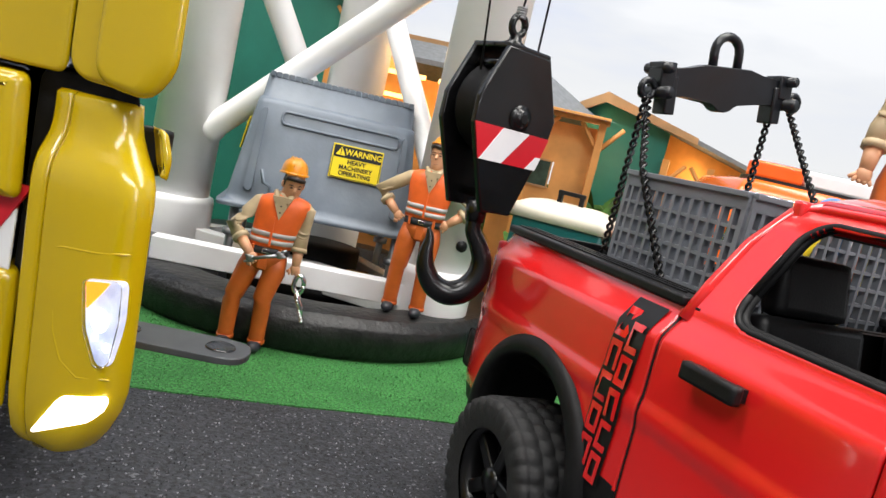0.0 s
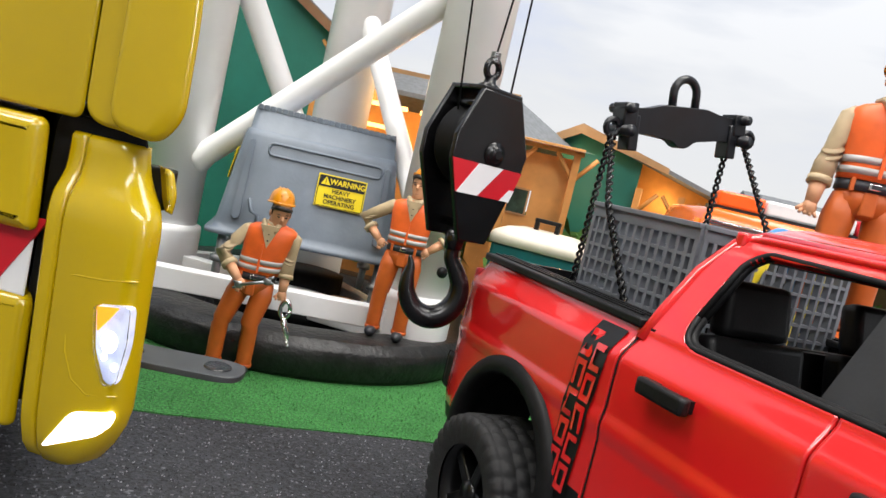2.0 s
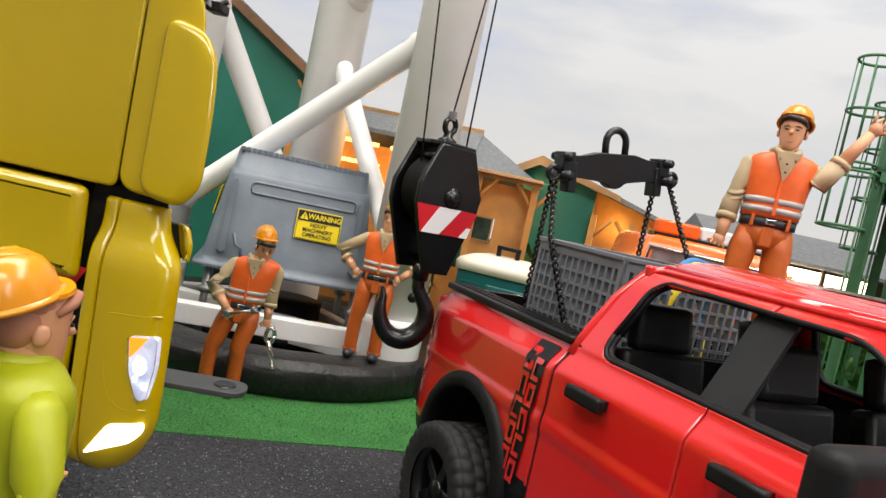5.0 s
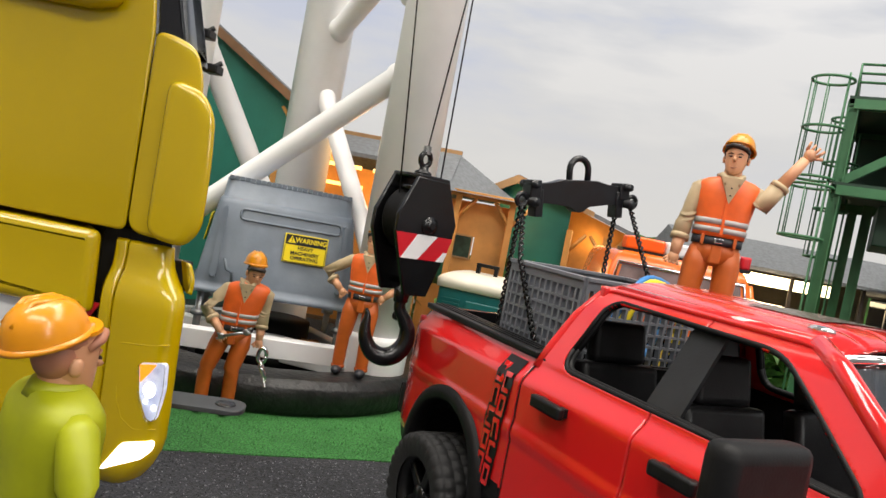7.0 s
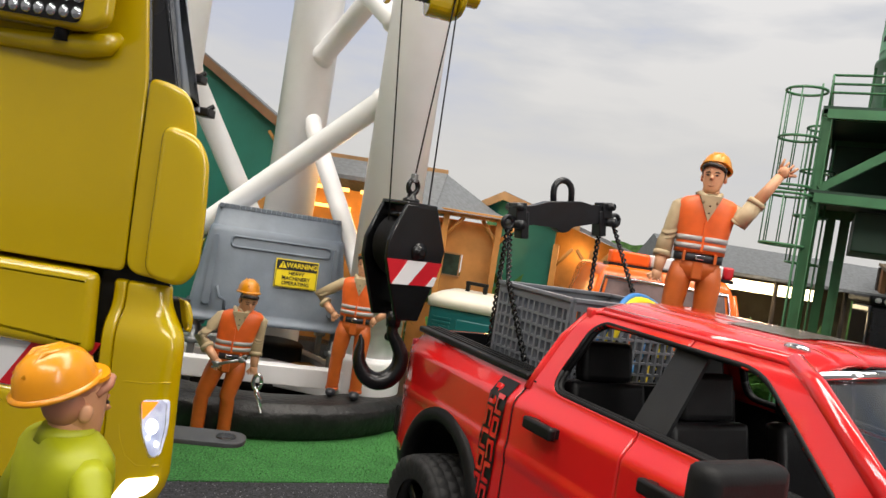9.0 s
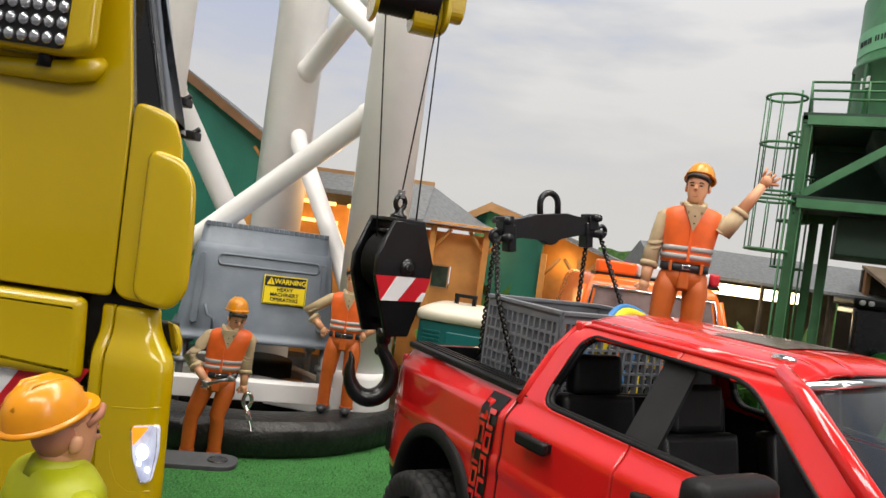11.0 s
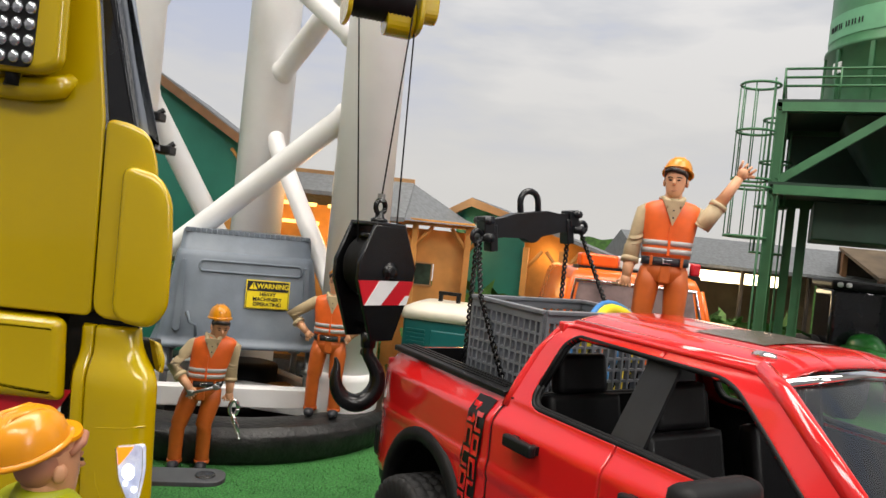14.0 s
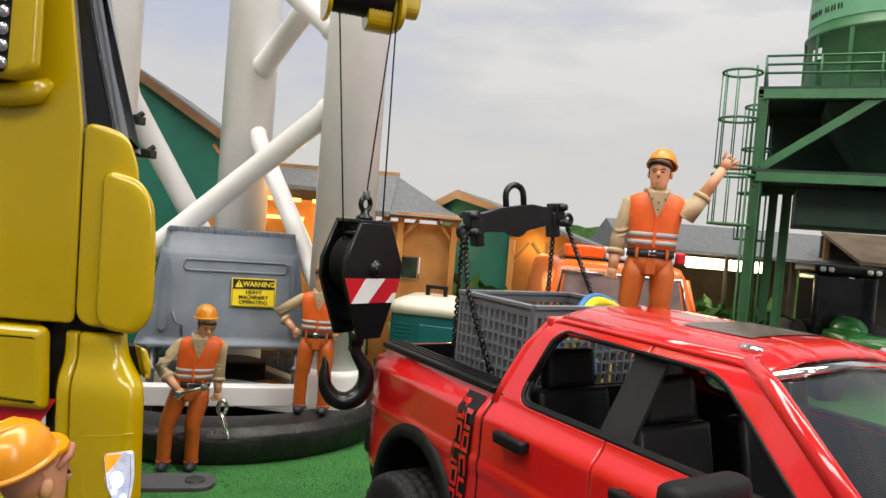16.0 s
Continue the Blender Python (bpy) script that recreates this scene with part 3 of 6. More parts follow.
            s.blob(fold + Vector((0, -0.0006, 0)), (r, r, 0.0011), sleeves, 12, 6, Euler((0.5, 0.35 * sx, 0)).to_matrix().to_4x4())
        s.tube([cuff, e.lerp(h, 0.92)], [0.0032, 0.0022], SKIN, 10)
        d = (h - e).normalized()
        s.blob(h, (0.0027, 0.0023, 0.0031), SKIN, 10, 8)
        side = d.cross(Vector((0, 1, 0))).normalized()
        for k in range(4):
            base = h + side * ((k - 1.5) * 0.0013 * wide) + d * 0.001
            tip = base + d * (0.0042 if wide > 1 else 0.002) + side * ((k - 1.5) * 0.0006 * wide) + Vector((0, -0.001, 0))
            s.tube([base, tip], [0.0008, 0.0006], SKIN, 6)
        s.tube([h - side * 0.002, h - side * 0.0042 * wide + d * 0.002], [0.0010, 0.0007], SKIN, 6)
    if crouch != 1.0:
        for v in s.bm.verts:
            v.co.z = v.co.z * crouch if v.co.z < 0.055 else v.co.z - 0.055 * (1 - crouch)
    return solid(name, s, m, label, "toy figure", "toy workers")


figure("toy_worker", at(-0.1545, 0.4285, 0.0005, 12) @ Matrix.Scale(0.965, 4), "toy worker in orange vest holding a spanner and hook",
       (((-0.0140, -0.003, 0.067), (0.0005, -0.0120, 0.0530), 1), ((0.0215, 0.001, 0.066), (0.0222, -0.003, 0.0495), 1)), lean=0.16, nod=18, head_turn=22, neck=-0.0022)
figure("toy_worker", at(-0.0850, 0.4930, 0.0245, 2), "toy worker in orange vest standing with hands on hips",
       (((-0.0285, 0.004, 0.070), (-0.0140, -0.002, 0.0575), 1), ((0.0285, 0.004, 0.070), (0.0140, -0.002, 0.0575), 1)), lean=0.03, head_turn=-12)
figure("toy_worker", at(0.1025, 0.348, 0.1035, -10), "toy worker in orange vest waving from the pickup bed",
       (((-0.0150, 0.0, 0.063), (-0.0170, -0.004, 0.046), 1), ((0.0165, -0.004, 0.0760), (0.0325, -0.003, 0.1030), 1.3)), lean=0.03, head_turn=-14, neck=0.0005)
figure("toy_driver", at(-0.0900, 0.158, -0.0025, 142) @ Matrix.Scale(1.13, 4), "toy worker in lime jacket and orange helmet beside the lorry",
       (((-0.0200, 0.0, 0.063), (-0.0190, -0.006, 0.046), 1), ((0.0215, 0.002, 0.066), (0.0150, -0.012, 0.058), 1)), top=LIME, legs=LIME, sleeves=LIME, collar=LIME, stripes=False, head_turn=6, hair=SKINDARK, neck=-0.0035, crouch=0.96)

# spanner and chain hook in the first worker's grip
s = Shape()
p0, p1 = Vector((0.0010, -0.0140, 0.0535)), Vector((0.0140, -0.0155, 0.0580))
s.tube([p0, p1], [0.0009, 0.0009], STEEL, 8)
for p, k in ((p0, -1), (p1, 1)):
    d = (p1 - p0).normalized() * k
    s.blob(p + d * 0.001, (0.0024, 0.0010, 0.0022), STEEL, 10, 6)
    s.tube([p + d * 0.001 + Vector((0, 0, 0.0012)), p + d * 0.0042 + Vector((0, 0, 0.0022))], 0.0007, STEEL, 6)
    s.tube([p + d * 0.001 - Vector((0, 0, 0.0012)), p + d * 0.0042 - Vector((0, 0, 0.0012))], 0.0007, STEEL, 6)
solid("spanner", s, at(-0.1545, 0.4285, 0.0, 12) @ Matrix.Scale(0.965, 4), "small grey spanner held by the toy worker", "spanner")
s = Shape()
cx, cz = 0.0300, 0.0440
s.tube([(cx - 0.004 + 0.0026 * math.cos(t * math.pi / 9), -0.005, cz - 0.0012 + 0.0048 * math.sin(t * math.pi / 9)) for t in range(19)], 0.0013, CHROME, 8)
s.tube([(cx - 0.004, -0.005, cz - 0.006), (cx - 0.0035, -0.0052, cz - 0.008), (cx - 0.0006, -0.0056, cz - 0.0135), (cx + 0.0012, -0.0056, cz - 0.0215)], [0.0014, 0.0018, 0.0015, 0.0006], CHROME, 8)
for k in range(8):
    s.blob((cx - 0.003 + k * 0.0006, -0.0055, cz - 0.0095 - k * 0.0016), (0.0021 - k * 0.00013, 0.0019, 0.0006), CHROME, 8, 4)
solid("chain_hook", s, at(-0.1545, 0.4285, 0.0, 12) @ Matrix.Scale(0.965, 4), "bright chrome chain hook hanging from the toy worker", "hook")

# ---- white tube tower on its rubber ring ----
tower = thing("crane_tower", at(-0.1815, 0.566), "white welded tube tower standing in a black rubber ring", "tower")
LEG = {"r": (0.1050, -0.036), "m": (-0.0065, 0.074), "l": (-0.0971, -0.006)}
s = Shape()
prof = [(0.104, 0.0005), (0.1340, 0.0), (0.1365, 0.003), (0.1385, 0.0110), (0.1388, 0.0185), (0.1376, 0.0200), (0.1335, 0.0240), (0.1320, 0.0245), (0.110, 0.0245), (0.105, 0.0235), (0.104, 0.0005)]
s.lathe(prof, RINGRUB, 180, Matrix.Translation((0.0120, 0.0050, 0)))
for v in s.bm.verts:
    k = noise.noise(v.co * 45) * 0.0007 + noise.noise(v.co * 170) * 0.0003
    if v.co.z > 0.002:
        v.co += Vector((v.co.x, v.co.y, 0)).normalized() * k + Vector((0, 0, k * 0.8))
part("rubber_ring", s, tower, "worn black rubber ring")
s = Shape()
s.lathe([(0.0, 0.004), (0.1, 0.004), (0.1, 0.0), (0.0, 0.0)], MATT_BLACK, 48)
part("floor_plate", s, tower, "dark floor plate inside the ring")
for key in "rml":
    x, y = LEG[key]
    s = Shape()
    s.tube([(x, y, 0.0), (x, y, 0.9)], 0.0228, WHITE, 40)
    leg = part("leg", s, tower)
    s = Shape()
    s.lathe([(0.0, 0.052), (0.0232, 0.052), (0.0262, 0.0505), (0.0268, 0.047), (0.0270, 0.006), (0.026, 0.004)], WHITE, 40, Matrix.Translation((x, y, 0)))
    part("sleeve", s, leg)
s = Shape()
x, y = LEG["r"]
s.tube([(x + 0.015, y - 0.0168, 0.070), (x + 0.0165, y - 0.0185, 0.070)], [0.0034, 0.0036], MATT_BLACK, 14)
part("bolt_hole", s, tower, "dark bolt hole in the leg")


def brace(a, za, b, zb, r, name="brace"):
    (x0, y0), (x1, y1) = LEG[a], LEG[b]
    p, q = Vector((x0, y0, za)), Vector((x1, y1, zb))
    d = (q - p).normalized()
    p2, q2 = p + d * 0.018, q - d * 0.018
    s = Shape()
    s.tube([p2, p2 + d * 0.0075, p2 + d * 0.0100, p2 + d * 0.0125, p2.lerp(q2, 0.5), q2 - d * 0.0125, q2 - d * 0.0100, q2 - d * 0.0075, q2], [r * 1.05, r * 1.18, r * 1.14, r * 1.01, r, r * 1.01, r * 1.14, r * 1.18, r * 1.05], WHITE, 24)
    return part(name, s, tower)


brace("l", 0.086, "r", 0.262, 0.0088)
brace("m", 0.252, "r", 0.080, 0.0078)
brace("m", 0.280, "r", 0.385, 0.0092)
brace("l", 0.275, "m", 0.085, 0.0095)
brace("r", 0.292, "l", 0.45, 0.0088)
brace("l", 0.315, "m", 0.47, 0.0088)
brace("m", 0.52, "r", 0.42, 0.0088)
for a, b in (("l", "r"), ("r", "m"), ("m", "l")):
    (x0, y0), (x1, y1) = LEG[a], LEG[b]
    d = Vector((x1 - x0, y1 - y0, 0))
    ang = math.degrees(math.atan2(d.y, d.x))
    s = Shape()
    s.box((0.012, -0.006, 0.012), (d.length - 0.012, 0.006, 0.0305), WHITE, 0.0008, pose(x0, y0, 0, 0, 0, ang))
    part("base_beam", s, tower)
s = Shape()
p0, p1 = Vector((-0.055, -0.0970, 0)), Vector((0.0950, -0.0520, 0))
s.box((0.0, -0.006, 0.0245), ((p1 - p0).length, 0.006, 0.0385), WHITE, 0.0008, Matrix.Translation(p0) @ Matrix.Rotation(math.atan2(p1.y - p0.y, p1.x - p0.x), 4, "Z"))
part("front_beam", s, tower)
s = Shape()
s.box((-0.003, -0.0062, 0.0245), (0.003, 0.0062, 0.0500), WHITE, 0.0008, Matrix.Translation(p0.lerp(p1, 0.93)) @ Matrix.Rotation(math.atan2(p1.y - p0.y, p1.x - p0.x), 4, "Z"))
part("beam_end_plate", s, tower)

# ---- grey machine housing with the warning signs ----
gen = thing("machine_housing", at(-0.1700, 0.5575, 0.062, 20), "grey moulded plastic machine housing with warning signs", "machine housing")
s = Shape()


def tub(z, w, dep, y0=0.0, r=0.008):
    return [Vector((p[0], p[1] + y0, z)) for p in rounded([(-w, -dep), (w, -dep), (w, dep), (-w, dep)], r, 4)]


s.faces_from([tub(0.000, 0.0640, 0.050), tub(0.003, 0.0640, 0.050), tub(0.0035, 0.0600, 0.046), tub(0.008, 0.0590, 0.045), tub(0.0660, 0.0513, 0.0372), tub(0.0690, 0.0508, 0.0356), tub(0.0702, 0.0500, 0.0338), tub(0.0710, 0.0492, 0.0318), tub(0.0850, 0.0478, 0.0300), tub(0.0865, 0.0465, 0.0285)], GREY)
part("shell", s, gen)
tilt = math.degrees(math.atan2(0.009, 0.066))
FRONT = Matrix.Translation((0, -0.0412, 0.041)) @ Euler((radians(-tilt), 0, 0)).to_matrix().to_4x4()
s = Shape()
# moulded rim round the long grip pocket
slot = rounded([(-0.034, 0.0150), (0.041, 0.0150), (0.041, 0.0230), (-0.034, 0.0230)], 0.0035)
s.tube([FRONT @ Vector((x, 0.0002, z)) for x, z in slot + slot[:2]], 0.0009, GREY, 8)
part("pocket_rim", s, gen)
for x in (-0.047, 0.0455):
    s = Shape()
    s.prism(rounded([(x - 0.002, -0.030), (x + 0.003, -0.030), (x * 0.97 + 0.002, 0.023), (x * 0.97 - 0.001, 0.023)], 0.002), "y", -0.0022, 0.001, GREY, 0.0008, FRONT, 2)
    part("corner_rib", s, gen)
for i in range(24):
    s = Shape()
    x = -0.0465 + i * 0.0039
    s.box((x, -0.0306, 0.0838), (x + 0.0031, -0.0275, 0.0870), GREY, 0.0003)
    part("lid_tooth", s, gen)
s = Shape()
s.tube([(-0.0395, -0.046, 0.024), (-0.0395, -0.049, 0.026), (-0.0375, -0.049, 0.0185), (-0.033, -0.049, 0.0165), (-0.0325, -0.047, 0.008)], 0.0012, GREY, 8)
part("handle", s, gen)


def warning_sign(parent, m, big):
    sg = Shape()
    sg.box((-0.0162, -0.0004, -0.0108), (0.0162, 0.0004, 0.0108), SIGN_Y, 0.0002, m)
    plate = part("sign_plate", sg, parent, "yellow and black warning sign")
    k = Shape()
    k.box((-0.0154, -0.0007, 0.0026), (0.0154, -0.0003, 0.0100), SIGN_K, 0, m)
    k.box((-0.0156, -0.0006, -0.0102), (-0.0152, -0.0002, 0.0022), SIGN_K, 0, m)
    k.box((0.0152, -0.0006, -0.0102), (0.0156, -0.0002, 0.0022), SIGN_K, 0, m)
    k.box((-0.0156, -0.0006, -0.0104), (0.0156, -0.0002, -0.0100), SIGN_K, 0, m)
    part("sign_print", k, plate)
    t = Shape()
    t.prism([(-0.0140, 0.0038), (-0.0078, 0.0038), (-0.0109, 0.0092)], "y", -0.0010, -0.0006, SIGN_Y, 0, m)
    t.box((-0.0112, -0.0012, 0.0055), (-0.0106, -0.0009, 0.0080), SIGN_K, 0, m)
    t.box((-0.0112, -0.0012, 0.0044), (-0.0106, -0.0009, 0.0050), SIGN_K, 0, m)
    part("warning_triangle", t, plate)
    up = m @ Euler((radians(90), 0, 0)).to_matrix().to_4x4()
    writing("WARNING", 0.0053, SIGN_Y, plate, up @ Matrix.Translation((0.0036, 0.0063, 0.0008)), stretch=0.92)
    for i, w in enumerate(("HEAVY", "MACHINERY", "OPERATING")):
        writing(w, 0.0039, SIGN_K, plate, up @ Matrix.Translation((0, 0.0002 - i * 0.0038, 0.0006)), stretch=0.98)


warning_sign(gen, FRONT @ Matrix.Translation((0.0165, -0.0016, 0.0)), True)
SIDE = Matrix.Translation((-0.0560, -0.012, 0.041)) @ Euler((0, 0, radians(-90))).to_matrix().to_4x4() @ Euler((radians(-tilt), 0, 0)).to_matrix().to_4x4()
warning_sign(gen, SIDE @ Matrix.Translation((-0.012, -0.0012, 0.004)), False)
for x in (-0.052, 0.052):
    for y in (-0.042, 0.042):
        s = Shape()
        s.tube([(x, y, -0.058), (x, y, 0.001)], 0.0028, STEEL, 10)
        s.lathe([(0.0, -0.0185), (0.0052, -0.0185), (0.0052, -0.0145), (0.0, -0.0145)], STEEL, 6, Matrix.Translation((x, y, 0)))
        s.lathe([(0.0, -0.0580), (0.0075, -0.0580), (0.0060, -0.052), (0.0, -0.052)], STEEL, 12, Matrix.Translation((x, y, 0)))
        part("mounting_bolt", s, gen, "grey threaded mounting bolt")
# boards, and an added black round block that keeps the housing's underside dark
for i, (x, y, z, w, rz) in enumerate(((0.018, -0.012, -0.037, 0.055, 14), (0.035, 0.008, -0.045, 0.06, -8), (-0.030, 0.005, -0.045, 0.06, 6))):
    s = Shape()
    s.box((-w / 2, -0.008, -0.002), (w / 2, 0.008, 0.002), WOOD, 0.0005)
    solid("wood_board", s, at(-0.1700, 0.5575, 0.062, 20) @ pose(x, y, z, 0, 0, rz), "short raw pine board under the housing", "board", "boards under the housing")
s = Shape()
s.lathe([(0.0, 0.0), (0.046, 0.0), (0.046, 0.012), (0.030, 0.014), (0.030, 0.034), (0.0, 0.034)], MATT_BLACK, 40)
solid("turntable", s, at(-0.1700, 0.575, 0.004), "black round block keeping the space under the housing dark", "turntable")

# ---- red pickup ----
PICKUP = at(0.0355, 0.3590, 0.0, -58.2)
pickup = thing("pickup_truck", PICKUP, "glossy red toy crew-cab pickup with black trim and open windows", "pickup truck")
WIN = rounded([(0.0835, 0.1022), (0.1970, 0.1022), (0.1722, 0.1195), (0.1582, 0.1286), (0.0900, 0.1295), (0.0860, 0.1255)], 0.0075, 6)
ARCHES = ((0.0230, 0.0395, 0.0315), (0.236, 0.0385, 0.0330))
TOPLINE = [(-0.05, 0.1030), (0.0706, 0.1030), (0.0708, 0.1010), (0.0735, 0.1200), (0.0775, 0.1300), (0.0840, 0.1340), (0.1640, 0.1340), (0.1740, 0.1290), (0.2160, 0.1000), (0.2400, 0.0985), (0.31, 0.0950)]


def topline(u):
    for (u0, z0), (u1, z1) in zip(TOPLINE, TOPLINE[1:]):
        if u <= u1:
            return z0 + (z1 - z0) * (u - u0) / (u1 - u0)
    return TOPLINE[-1][1]



def inside(poly, x, y):
    odd = False
    for (x0, y0), (x1, y1) in zip(poly, poly[1:] + poly[:1]):
        if (y0 > y) != (y1 > y) and x < (x1 - x0) * (y - y0) / (y1 - y0) + x0:
            odd = not odd
    return odd


def half(u, z):
    w = 0.0620
    if z < 0.046:
        w -= (0.046 - z) * 0.22
    if 0.070 < z < 0.078:
        w += 0.0007 * math.sin((z - 0.070) / 0.008 * math.pi)
    if z > 0.092:
        t = min(1.0, (z - 0.092) / 0.010)
        w -= 0.0058 * t * t * (3 - 2 * t)
    if z > 0.102:
        w -= (z - 0.102) * 0.55 + max(0.0, z - 0.125) ** 2 * 40
    w -= 0.004 * max(0.0, (u - 0.24) / 0.06) ** 2 + 0.003 * max(0.0, (-0.013 - u) / 0.016) ** 2
    return w


def in_body(u, z):
    if z < 0.036 or any((u - a) ** 2 + (z - h) ** 2 < r * r for a, h, r in ARCHES):
        return False
    if inside(WIN, u, z):
        return False
    return z - 0.00045 < topline(u)


def skin(name, side, u0, u1, step=0.0009):
    s = Shape()
    iu, iz = s.slot(RED), s.slot(BLACK)
    nu, nz = int((u1 - u0) / step), int(0.100 / step)
    keep = {}
    s.open_skin = True

    def vert(i, j):
        if (i, j) not in keep:
            u = u0 + i * step
            z = min(0.0355 + j * step, topline(u))
            keep[(i, j)] = s.bm.verts.new((u, side * half(u, z), z))
        return keep[(i, j)]
    for i in range(nu):
        for j in range(nz):
            u, z = u0 + (i + 0.5) * step, 0.0355 + (j + 0.5) * step
            if in_body(u, z):
                q = (vert(i, j), vert(i + 1, j), vert(i + 1, j + 1), vert(i, j + 1))
                f = s.bm.faces.new(q if side < 0 else tuple(reversed(q)))
                f.smooth = True
                dark = z < 0.043 or (0.045 < u < 0.0710 and z < 0.0555 - (u - 0.036) * 0.1)
                f.material_index = iz if dark else iu
    ob = part(name, s, pickup)
    mod = ob.modifiers.new("thickness", "SOLIDIFY")
    mod.thickness, mod.offset = 0.0014, -1
    return ob


for side in (-1, 1):
    skin("bed_side", side, -0.0260, 0.0706)
    skin("cab_side", side, 0.0716, 0.1307)
    skin("front_side", side, 0.1307, 0.3000)
    sy = lambda u, z, off=0.0: (u, side * (half(u, z) + off), z)
    for nm, win in (("window_frame", WIN),):
        s = Shape()
        s.tube([sy(u, z, -0.0007) for u, z in win + win[:1]], 0.0009, MATT_BLACK, 8)
        s.tube([sy(u, z, -0.0025) for u, z in win + win[:1]], 0.0013, MATT_BLACK, 8)
        part(nm, s, pickup, "black window frame")
    # wide black pillar between the doors, set inside the skin
    s = Shape()
    s.prism([(0.1190, 0.0985), (0.1335, 0.0985), (0.1365, 0.1305), (0.1235, 0.1305)], "y", -0.0008, 0.0008, PILLAR, 0, Matrix.Translation((0, side * 0.0470, 0)) @ Matrix(((1, 0, 0, 0), (0, 1, side * -0.40, side * 0.0405), (0, 0, 1, 0), (0, 0, 0, 1))))
    part("door_pillar", s, pickup, "broad black door pillar")
    # wheel arches
    for cu, cz, cr in ARCHES:
        s = Shape()
        pts = [(cu + (cr + 0.0007) * math.cos(radians(q)), side * 0.0618, cz + (cr + 0.0007) * math.sin(radians(q))) for q in range(-18, 199, 6)]
        rings = []
        for (x, y, z), q in zip(pts, range(-18, 199, 6)):
            n = Vector((math.cos(radians(q)), 0, math.sin(radians(q))))
            rings.append([Vector((x, y, z)) + n * p + Vector((0, side * w, 0)) for p, w in ((-0.0022, -0.006), (-0.0024, 0.0018), (-0.0014, 0.0030), (0.0020, 0.0028), (0.0038, 0.0016), (0.0044, -0.001), (0.0042, -0.004))])
        s.faces_from(rings, MATT_BLACK, True, True)
        part("wheel_arch", s, pickup, "matt black wheel arch flare")
        s = Shape()
        inner = [(cu + (cr - 0.0003) * math.cos(radians(q)), cz + (cr - 0.0003) * math.sin(radians(q))) for q in range(-22, 203, 9)]
        s.faces_from([[Vector((x, side * 0.060, z)) for x, z in inner], [Vector((x, side * 0.030, z)) for x, z in inner]], MATT_BLACK, False, False)
        part("wheel_well", s, pickup, "black wheel well")
    # door handles
    for u in (0.0850, 0.1430):
        s = Shape()
        s.box((u, side * 0.0655 - 0.0016, 0.0885), (u + 0.0165, side * 0.0655 + 0.0016, 0.0930), BLACK, 0.0011)
        s.box((u + 0.001, side * 0.0630 - 0.0020, 0.0892), (u + 0.0040, side * 0.0630 + 0.0020, 0.0923), BLACK)
        s.box((u + 0.0125, side * 0.0630 - 0.0020, 0.0892), (u + 0.0155, side * 0.0630 + 0.0020, 0.0923), BLACK)
        part("door_handle", s, pickup, "black door handle")
    # body side decal with two columns of red blocks
    s = Shape()

    def patch(u0, u1, z0, z1, off, mat, slant=0.06):
        n = 8
        rows = []
        for j in range(n + 1):
            z = z0 + (z1 - z0) * j / n
            rows.append([Vector(sy(u + (z - 0.075) * slant, z, off)) for u in (u0, u0 + (u1 - u0) * 0.5, u1)])
        s.faces_from(rows, mat, False, False)
    patch(0.0535, 0.0655, 0.0490, 0.1000, 0.0005, SIGN_K)
    decal = part("side_decal", s, pickup, "black stripe with red block marks")
    for col, (ua, ub) in enumerate(((0.0543, 0.0591), (0.0599, 0.0646))):
        for k in range(5):
            z1 = 0.0975 - col * 0.0030 - k * 0.0093
            z0, w, t = z1 - 0.0082, 0.0013, 0.0018
            shape = (k * 2 + col) % 3
            outer = [(ub, z1), (ua, z1), (ua, z0), (ub, z0)]
            inner = [(ub - w, z1 - t), (ua + w, z1 - t), (ua + w, z0 + t), (ub - w, z0 + t)]
            if shape == 0:
                outer, inner = outer + outer[:1], inner + inner[:1]
            elif shape == 1:
                inner[0], inner[3] = (ub, z1 - t), (ub, z0 + t)
            else:
                outer, inner = [(ua, z0), (ua, z1), (ub, z1), (ub, z0)], [(ua + w, z0), (ua + w, z1 - t), (ub - w, z1 - t), (ub - w, z0)]
            s = Shape()
            lay = lambda u, z: Vector(sy(u + (z - 0.075) * 0.06, z, 0.0009))
            s.faces_from([[lay(*p), lay((p[0] + q[0]) / 2, (p[1] + q[1]) / 2), lay(*q)] for p, q in zip(outer, inner)], RED, False, False)
            part("red_mark", s, decal)
    # panel gaps
    s = Shape()
    s.tube([sy(0.0711, z, -0.0004) for z in [0.043 + k * 0.003 for k in range(20)]], 0.0005, MATT_BLACK, 6)
    part("panel_gap", s, pickup)
    # bed rail cap with ribs
    s = Shape()
    s.box((-0.0250, min(side * 0.0575, side * 0.0440), 0.1020), (0.0706, max(side * 0.0575, side * 0.0440), 0.1048), BLACK, 0.0008)
    for w in (0.0470, 0.0500, 0.0530):
        s.box((-0.0240, side * w - 0.0006, 0.1045), (0.0660, side * w + 0.0006, 0.1053), BLACK)
    part("bed_rail", s, pickup, "ribbed black bed rail")
    # tail lamp
    s = Shape()
    s.box((-0.0277, side * 0.0545 - 0.0045, 0.070), (-0.0240, side * 0.0545 + 0.0045, 0.098), TAPE_RED, 0.0012)
    for k in range(7):
        s.box((-0.0283, side * 0.0545 - 0.0040, 0.0725 + k * 0.0035), (-0.0275, side * 0.0545 + 0.0040, 0.0742 + k * 0.0035), CHROME)
